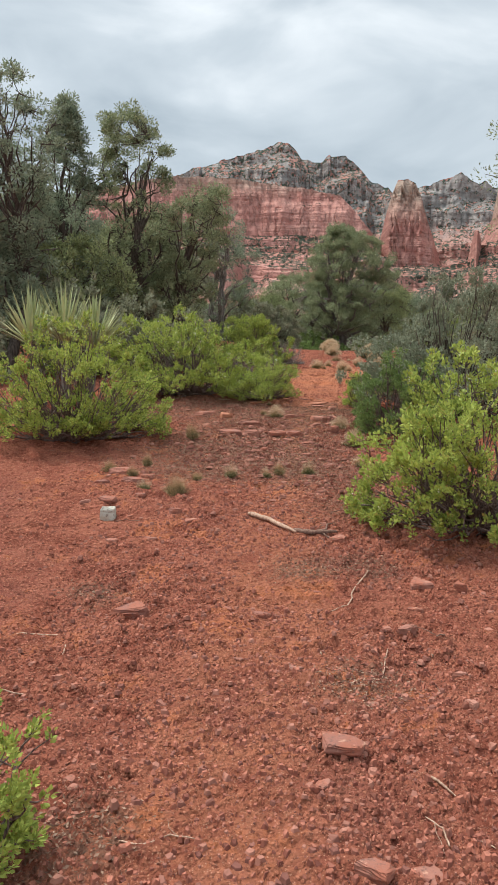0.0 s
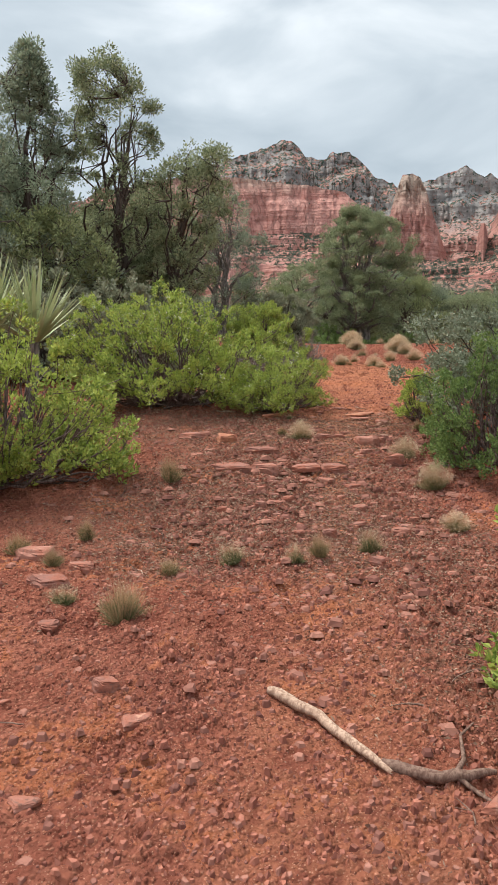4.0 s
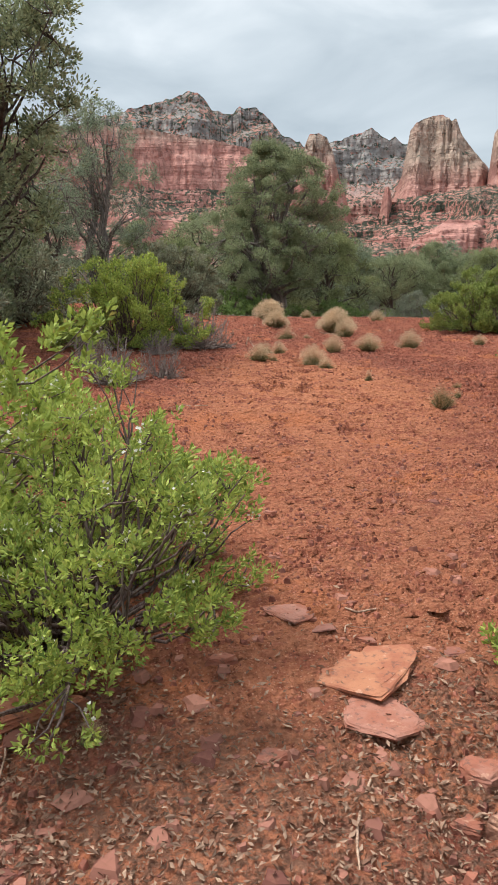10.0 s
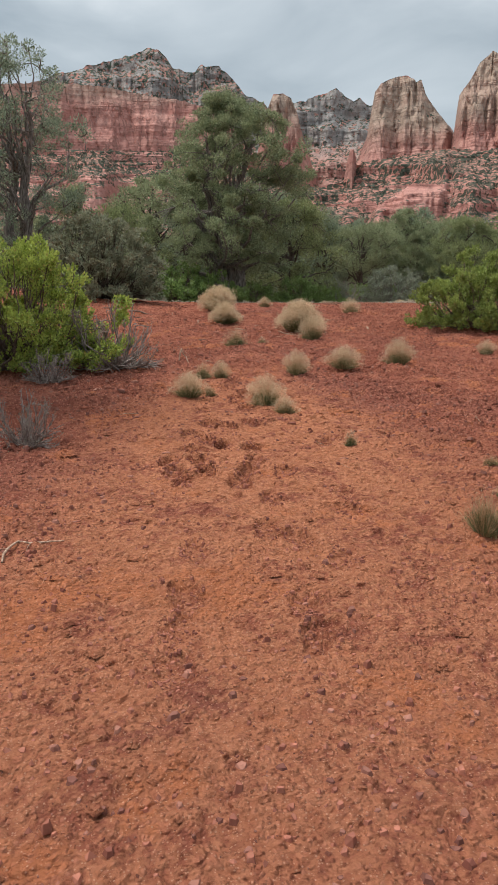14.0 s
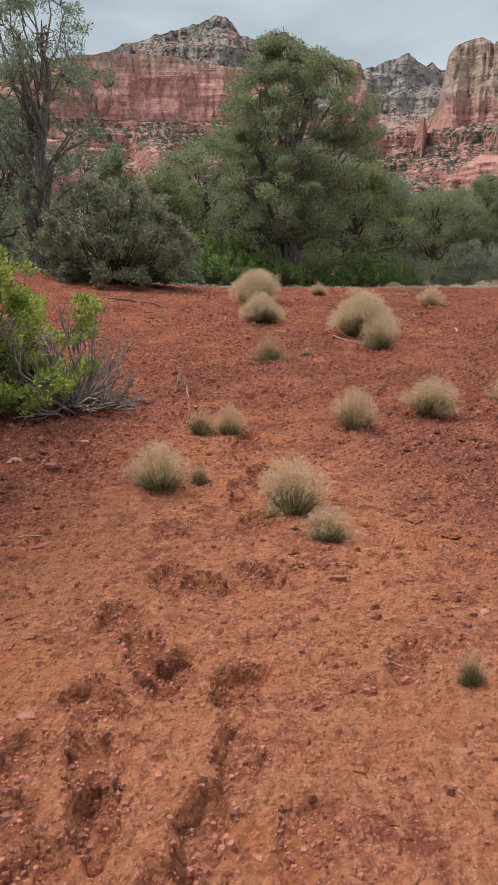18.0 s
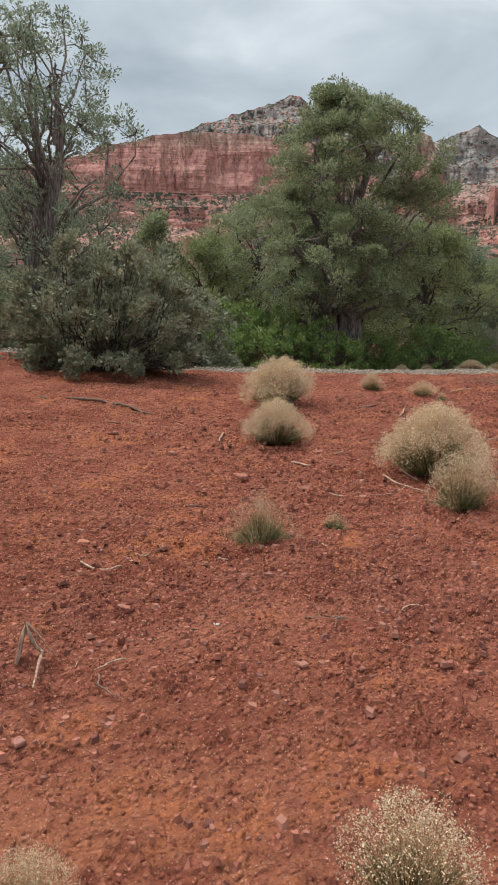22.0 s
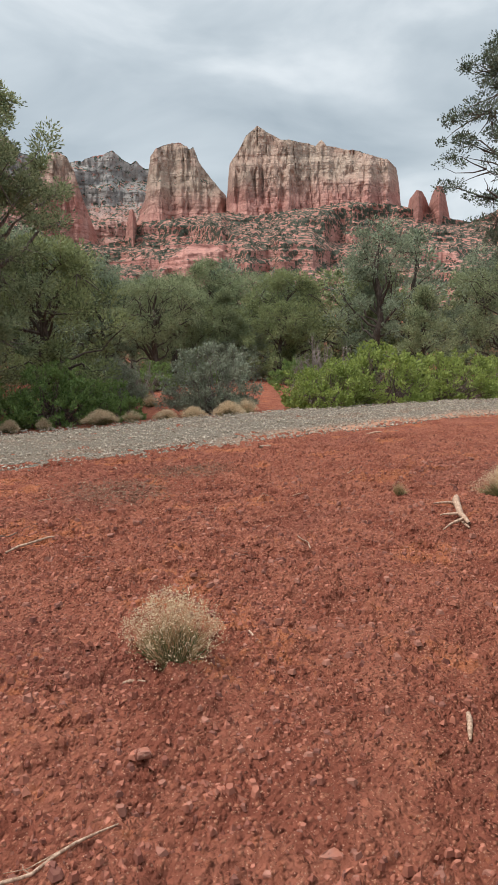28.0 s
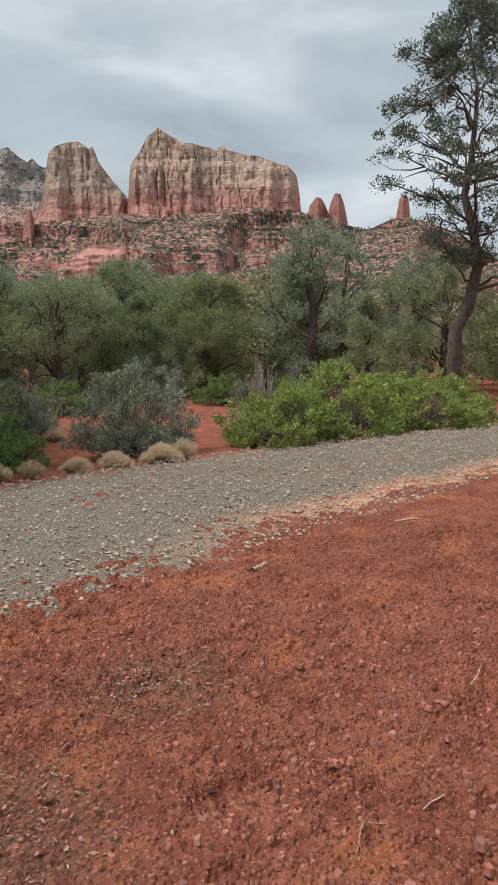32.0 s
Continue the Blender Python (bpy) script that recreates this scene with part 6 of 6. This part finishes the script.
clods("crust_plates", "thin broken plates of dried orange crust", SOIL, px, py, 0.03 + 0.09 * peb.uniform(0, 1, n) ** 2.2, 0.24, "soil", True)
n = 38000
py = 1.4 + 31 * peb.uniform(0, 1, n) ** 1.05
px = np.interp(py, np.array([0, 14, 24, 28, 33]), np.array([0, 0.6, 2.0, 4.2, 7.0])) + peb.normal(0, 1.0, n) * np.interp(py, [0, 10, 20, 33], [1.0, 1.2, 2.2, 3.0])
clear = (peb.uniform(0, 1, n) > 0.90 * trail(px, py)) & (fbm(px * 1.3, py * 1.3, 3, 71) > 0.36)
px, py = px[clear], py[clear]
clods("loose_stones", "scattered small red stones on soil", CHIP_RED, px, py, 0.008 + 0.050 * peb.uniform(0, 1, len(px)) ** 3.2, 0.75, "gravel")
n = 3600
py, px = peb.normal(10.3, 1.3, n), peb.normal(0.1, 0.95, n)
clods("rock_chips", "dense litter of broken red sandstone chips", CHIP_RED, px, py, 0.012 + 0.110 * peb.uniform(0, 1, n) ** 3.2, 0.40, "gravel")
broken = []
for fx, fy, turn, deep in PRINTS:
    a, out = peb.uniform(0, 6.28, 60), peb.uniform(0, 1, 60) ** 0.5
    broken.append(np.stack([fx + 0.095 * out * np.cos(a), fy + 0.155 * out * np.sin(a)], 1))
broken = np.concatenate(broken)
clods("broken_crust", "broken crust of red sand in footprints", CLOD, broken[:, 0], broken[:, 1], 0.010 + 0.022 * peb.uniform(0, 1, len(broken)) ** 1.6, 0.8)
n = 26000
px = peb.uniform(-3, 19, n)
py = road_near(px) + (road_far(px) - road_near(px)) * peb.uniform(-0.02, 1.0, n)
size = 0.018 + 0.040 * peb.uniform(0, 1, n) ** 1.6
stones = pebbles("road_gravel", "loose grey gravel stones on the road", "gravel", CHIP_GREY, px, py, size, 0.7, 0.1)
stones.location.z = 0.03

# ---- fallen leaves, twigs and dead wood ----
n = 80000
spots = np.array(LITTER_SPOTS)
spot = peb.choice(len(spots), n, p=spots[:, 2] ** 2 / (spots[:, 2] ** 2).sum())
lx, ly = spots[spot, 0] + peb.normal(0, 0.5, n) * spots[spot, 2], spots[spot, 1] + peb.normal(0, 0.5, n) * spots[spot, 2]
flakes = Stock()
flat_way = np.concatenate([peb.normal(0, 1, (n, 2)), peb.normal(0.1, 0.3, (n, 1))], 1)
leaf_mesh(flakes, peb, np.stack([lx, ly, ground_at(lx, ly) + 0.004 + 0.006 * peb.uniform(0, 1, n)], 1), flat_way, 0.010 + 0.019 * peb.uniform(0, 1, n), 0.42, 4)
tagged(new("leaf_litter", flakes.mesh("leaf_litter", LITTER)), "dry curled brown and grey fallen leaves", "leaf litter", kind="stuff")


def stick(name, label, line, thick, material, forks=0, seed=0):
    """A dead branch lying on the ground, with the heights of its line above the soil."""
    rng = np.random.default_rng(seed)
    pts = np.array([(x, y, ground_z(x, y) + z) for x, y, z in line])
    fine = np.concatenate([bent(rng, a, b, 0.05, 5)[: 5 if k == len(pts) - 2 else 4] for k, (a, b) in enumerate(zip(pts[:-1], pts[1:]))])
    wood = Stock()
    tube(wood, fine - fine[0], np.interp(np.linspace(0, 1, len(fine)), [0, 0.1, 0.8, 1], [thick * 0.7, thick, thick * 0.75, thick * 0.35]), 7)
    for k in range(forks):
        at = fine[rng.integers(2, len(fine) - 1)] - fine[0]
        end = at + rng.normal(0, 1, 3) * [0.16, 0.16, 0.05]
        end[2] = ground_z(end[0] + fine[0][0], end[1] + fine[0][1]) - fine[0][2] + 0.012
        tube(wood, bent(rng, at, end, 0.1, 4), np.linspace(thick * 0.5, thick * 0.15, 4), 5)
    return thing(name, tuple(fine[0]), label, "dead wood", data=wood.mesh(name, material, True))


stick("fallen_branch", "smooth bleached fallen branch on the trail", ((-0.27, 7.02, 0.018), (-0.17, 6.93, 0.026), (-0.06, 6.82, 0.028), (0.07, 6.63, 0.022), (0.19, 6.46, 0.008)), 0.026, DEADWOOD, 0, 1)
stick("fallen_branch", "dark rotting branch beside stones", ((0.16, 6.52, 0.02), (0.36, 6.42, 0.03), (0.56, 6.46, 0.02)), 0.026, DEADWOOD_DARK, 2, 2)
stick("driftwood_piece", "short pale piece of weathered wood", ((4.56, 26.98, 0.02), (4.58, 27.06, 0.03), (4.60, 27.20, 0.02)), 0.019, DEADWOOD, 0, 4)
stick("driftwood_piece", "pale weathered stick near the gravel road", ((7.42, 33.86, 0.02), (7.62, 33.98, 0.02)), 0.022, DEADWOOD, 0, 5)
stick("fallen_branch", "curled bleached root above red soil", ((1.10, 23.95, 0.01), (1.13, 24.0, 0.13), (1.2, 23.98, 0.05), (1.22, 23.8, 0.02)), 0.010, DEADWOOD, 1, 7)
stick("fallen_branch", "forked dead stick beside a snakeweed", ((2.9, 26.75, 0.01), (3.05, 26.55, 0.02), (3.2, 26.45, 0.01)), 0.009, DEADWOOD, 2, 10)
# Sticks: half thickness, pale or dark, and the line on the ground.
TRAIL_STICKS = (
    (0.0062, "p", (0.73, 5.52), (0.57, 5.21), (0.48, 4.89), (0.38, 4.78)),
    (0.0049, "p", (0.69, 4.22), (0.61, 3.88)),
    (0.0072, "p", (0.64, 3.00), (0.71, 2.91), (0.77, 2.85)),
    (0.0042, "p", (-0.57, 2.50), (-0.48, 2.48), (-0.38, 2.52), (-0.26, 2.49)),
    (0.0053, "p", (-1.68, 4.37), (-1.30, 4.28)),
    (0.0051, "p", (-1.28, 4.21), (-1.24, 4.01)),
    (0.0060, "p", (-1.43, 3.58), (-1.32, 3.61)),
    (0.0032, "p", (0.80, 2.58), (0.84, 2.52)),
)
SHRUB_STICKS = (
    (0.0060, "p", (-0.22, 10.44), (-0.35, 10.41), (-0.48, 10.36), (-0.57, 10.36), (-0.65, 10.17), (-0.71, 10.06)),
    (0.0031, "p", (0.54, 9.80), (0.55, 9.89)),
    (0.0058, "p", (-1.14, 10.85), (-1.15, 11.00)),
    (0.0048, "p", (-0.67, 9.67), (-0.61, 9.62)),
    (0.0056, "p", (0.61, 12.58), (0.52, 12.31)),
    (0.0060, "p", (-0.91, 12.80), (-0.69, 12.56), (-0.61, 12.51), (-0.60, 12.59)),
    (0.0052, "p", (-0.61, 13.14), (-0.51, 12.72)),
    (0.0037, "p", (-0.41, 12.84), (-0.38, 12.62)),
    (0.0107, "p", (-1.26, 13.49), (-1.05, 13.32), (-0.82, 13.32), (-0.71, 13.82)),
    (0.0071, "p", (-0.82, 13.32), (-0.54, 13.10), (-0.39, 13.22)),
    (0.0057, "p", (0.59, 11.98), (0.77, 12.04)),
    (0.0038, "p", (0.62, 12.02), (0.50, 11.95)),
    (0.0047, "p", (0.72, 13.46), (0.76, 13.44), (0.84, 13.47), (0.90, 13.52)),
    (0.0029, "p", (0.69, 13.31), (0.70, 13.35), (0.73, 13.37)),
    (0.0075, "p", (-0.00, 17.95), (0.04, 18.18), (0.29, 18.17)),
    (0.0024, "p", (2.15, 19.45), (2.22, 19.32)),
)
FLAT_STICKS = (
    (0.0070, "p", (2.52, 22.17), (2.87, 21.96)),
    (0.0042, "p", (0.46, 21.08), (0.62, 21.10)),
    (0.0031, "p", (2.11, 20.02), (2.22, 20.03)),
    (0.0055, "d", (2.26, 24.45), (2.41, 24.45), (2.55, 24.45)),
    (0.0045, "d", (2.35, 24.42), (2.52, 24.43)),
    (0.0079, "p", (1.02, 25.09), (1.16, 24.94), (1.25, 24.90), (1.30, 25.02)),
    (0.0059, "p", (1.25, 25.15), (1.32, 25.10), (1.37, 25.10)),
    (0.0051, "p", (1.55, 24.21), (1.60, 24.30)),
    (0.0039, "p", (1.79, 24.53), (1.80, 24.64)),
    (0.0030, "p", (1.33, 23.98), (1.33, 24.05)),
    (0.0034, "p", (1.45, 24.26), (1.44, 24.21)),
    (0.0048, "p", (1.14, 25.12), (1.12, 25.21)),
    (0.0043, "d", (1.91, 24.34), (1.88, 24.29)),
    (0.0043, "d", (1.66, 24.32), (1.79, 24.29)),
    (0.0030, "p", (1.64, 24.71), (1.68, 24.66)),
)
RED_FLAT_STICKS = (
    (0.0062, "p", (1.27, 25.24), (1.35, 25.25), (1.39, 25.30)),
    (0.0073, "p", (1.78, 25.22), (1.84, 25.26)),
    (0.0092, "d", (1.48, 26.06), (1.60, 26.06)),
    (0.0115, "p", (2.20, 27.13), (2.36, 27.02)),
    (0.0085, "p", (2.60, 26.56), (2.70, 26.42)),
    (0.0082, "p", (2.46, 26.35), (2.58, 26.33)),
    (0.0093, "p", (3.04, 27.16), (3.11, 26.95), (3.18, 26.80)),
    (0.0063, "d", (2.96, 26.24), (3.19, 26.13)),
    (0.0089, "p", (1.56, 27.58), (1.57, 27.93), (1.55, 28.11)),
    (0.0081, "d", (0.98, 27.36), (1.15, 27.25)),
    (0.0051, "p", (2.38, 25.46), (2.41, 25.38)),
    (0.0085, "d", (1.27, 27.50), (1.29, 27.63)),
    (0.0073, "p", (4.75, 27.29), (4.89, 27.25)),
    (0.0050, "p", (4.50, 27.48), (4.62, 27.42)),
    (0.0039, "p", (4.12, 26.88), (4.23, 26.84)),
    (0.0045, "p", (4.73, 27.12), (4.73, 27.01)),
    (0.0080, "d", (4.30, 26.54), (4.39, 26.53)),
    (0.0048, "p", (4.13, 27.44), (4.17, 27.53)),
    (0.0037, "p", (5.12, 27.17), (5.19, 27.17)),
)
CREST_STICKS = (
    (0.0183, "d", (-0.23, 28.97), (0.24, 29.02), (0.51, 28.80), (0.76, 28.63)),
    (0.0138, "d", (2.40, 29.39), (2.61, 29.17)),
    (0.0138, "d", (2.95, 29.28), (3.18, 29.38)),
    (0.0104, "p", (3.30, 28.71), (3.47, 29.17)),
    (0.0214, "d", (-0.56, 29.00), (-0.40, 28.93)),
    (0.0095, "d", (0.40, 28.23), (0.54, 28.16)),
    (0.0067, "p", (3.85, 27.90), (4.01, 27.90), (4.27, 27.95)),
    (0.0081, "p", (3.17, 28.32), (3.33, 28.17)),
    (0.0061, "p", (3.23, 28.53), (3.36, 28.91)),
    (0.0183, "p", (7.61, 30.49), (7.22, 29.87)),
    (0.0094, "p", (4.19, 30.59), (4.52, 30.69)),
    (0.0085, "p", (4.49, 28.78), (4.56, 28.69)),
    (0.0126, "p", (5.65, 28.03), (5.56, 27.91)),
    (0.0073, "p", (5.11, 28.90), (5.12, 28.79)),
    (0.0059, "p", (3.73, 28.37), (3.74, 28.52)),
    (0.0143, "p", (9.32, 34.45), (9.46, 34.27)),
    (0.0039, "p", (6.55, 31.28), (6.69, 31.27)),
    (0.0044, "p", (5.20, 31.42), (5.21, 31.30)),
    (0.0049, "p", (7.35, 31.80), (7.53, 31.88)),
    (0.0067, "p", (5.06, 32.10), (5.17, 32.15)),
    (0.0102, "p", (5.53, 33.85), (5.68, 33.99)),
    (0.0030, "p", (6.13, 30.66), (6.25, 30.63)),
    (0.0033, "p", (5.77, 31.08), (5.81, 31.14)),
    (0.0120, "d", (9.71, 34.56), (10.04, 34.41)),
    (0.0057, "d", (4.68, 30.16), (4.73, 30.09), (4.80, 30.05), (4.87, 30.07)),
    (0.0048, "d", (4.71, 30.22), (4.75, 30.13), (4.77, 30.05)),
    (0.0039, "d", (4.76, 30.23), (4.77, 30.11)),
    (0.0040, "p", (4.62, 30.24), (4.61, 30.31)),
)
count = 0
for sticks, where in ((TRAIL_STICKS, "on the trail"), (SHRUB_STICKS, "under a manzanita"), (FLAT_STICKS, "on red gravel"), (RED_FLAT_STICKS, "on the red flat"), (CREST_STICKS, "near the crest")):
    for thick, shade, *line in sticks:
        count += 1
        stick("fallen_branch" if len(line) > 2 else "twig", ("bleached dry stick lying " if shade == "p" else "dark dead branch lying ") + where, [(x, y, thick * 0.8) for x, y in line], thick, DEADWOOD if shade == "p" else DEADWOOD_DARK, count % 3 if len(line) > 2 else 0, 900 + count)
stick("fallen_branch", "broken grey log lying near the gravel road", ((7.61, 30.49, 0.03), (7.42, 30.25, 0.05), (7.24, 29.90, 0.03)), 0.030, DEADWOOD, 3, 6)
stick_rng = np.random.default_rng(66)
for k in range(130):
    sy = stick_rng.uniform(1.8, 34)
    sx = float(np.interp(sy, [0, 14, 24, 28, 34], [0, 0.5, 1.8, 3.6, 6.5])) + stick_rng.normal(0, 1.0) * (1 + sy / 25)
    a, long = stick_rng.uniform(0, 6.28), stick_rng.uniform(0.05, 0.26)
    if float(trail(sx, sy)) > 0.3:
        continue
    stick("twig", "dry twig lying on red soil", ((sx, sy, 0.008), (sx + math.cos(a) * long / 2, sy + math.sin(a) * long / 2, 0.014), (sx + math.cos(a + 0.3) * long, sy + math.sin(a + 0.3) * long, 0.008)),
          stick_rng.uniform(0.002, 0.006), DEADWOOD if stick_rng.uniform() < 0.4 else DEADWOOD_DARK, int(stick_rng.integers(0, 3)), 500 + k)

pole_stock = Stock()
tube(pole_stock, [(0, 0, -0.3), (0, 0, 4.0), (0, 0, 8.6)], [0.12, 0.11, 0.09], 10)
pole = thing("utility_pole", (38.0, 96.0, float(land(38.0, 96.0))), "thin grey utility pole rising above the trees", "pole")
part("post", pole_stock.mesh("post", METAL, True), pole)
arm = Stock()
tube(arm, [(-0.7, 0, 8.1), (0.7, 0, 8.1)], [0.06, 0.06], 6)
part("crossarm", arm.mesh("crossarm", METAL, True), pole)
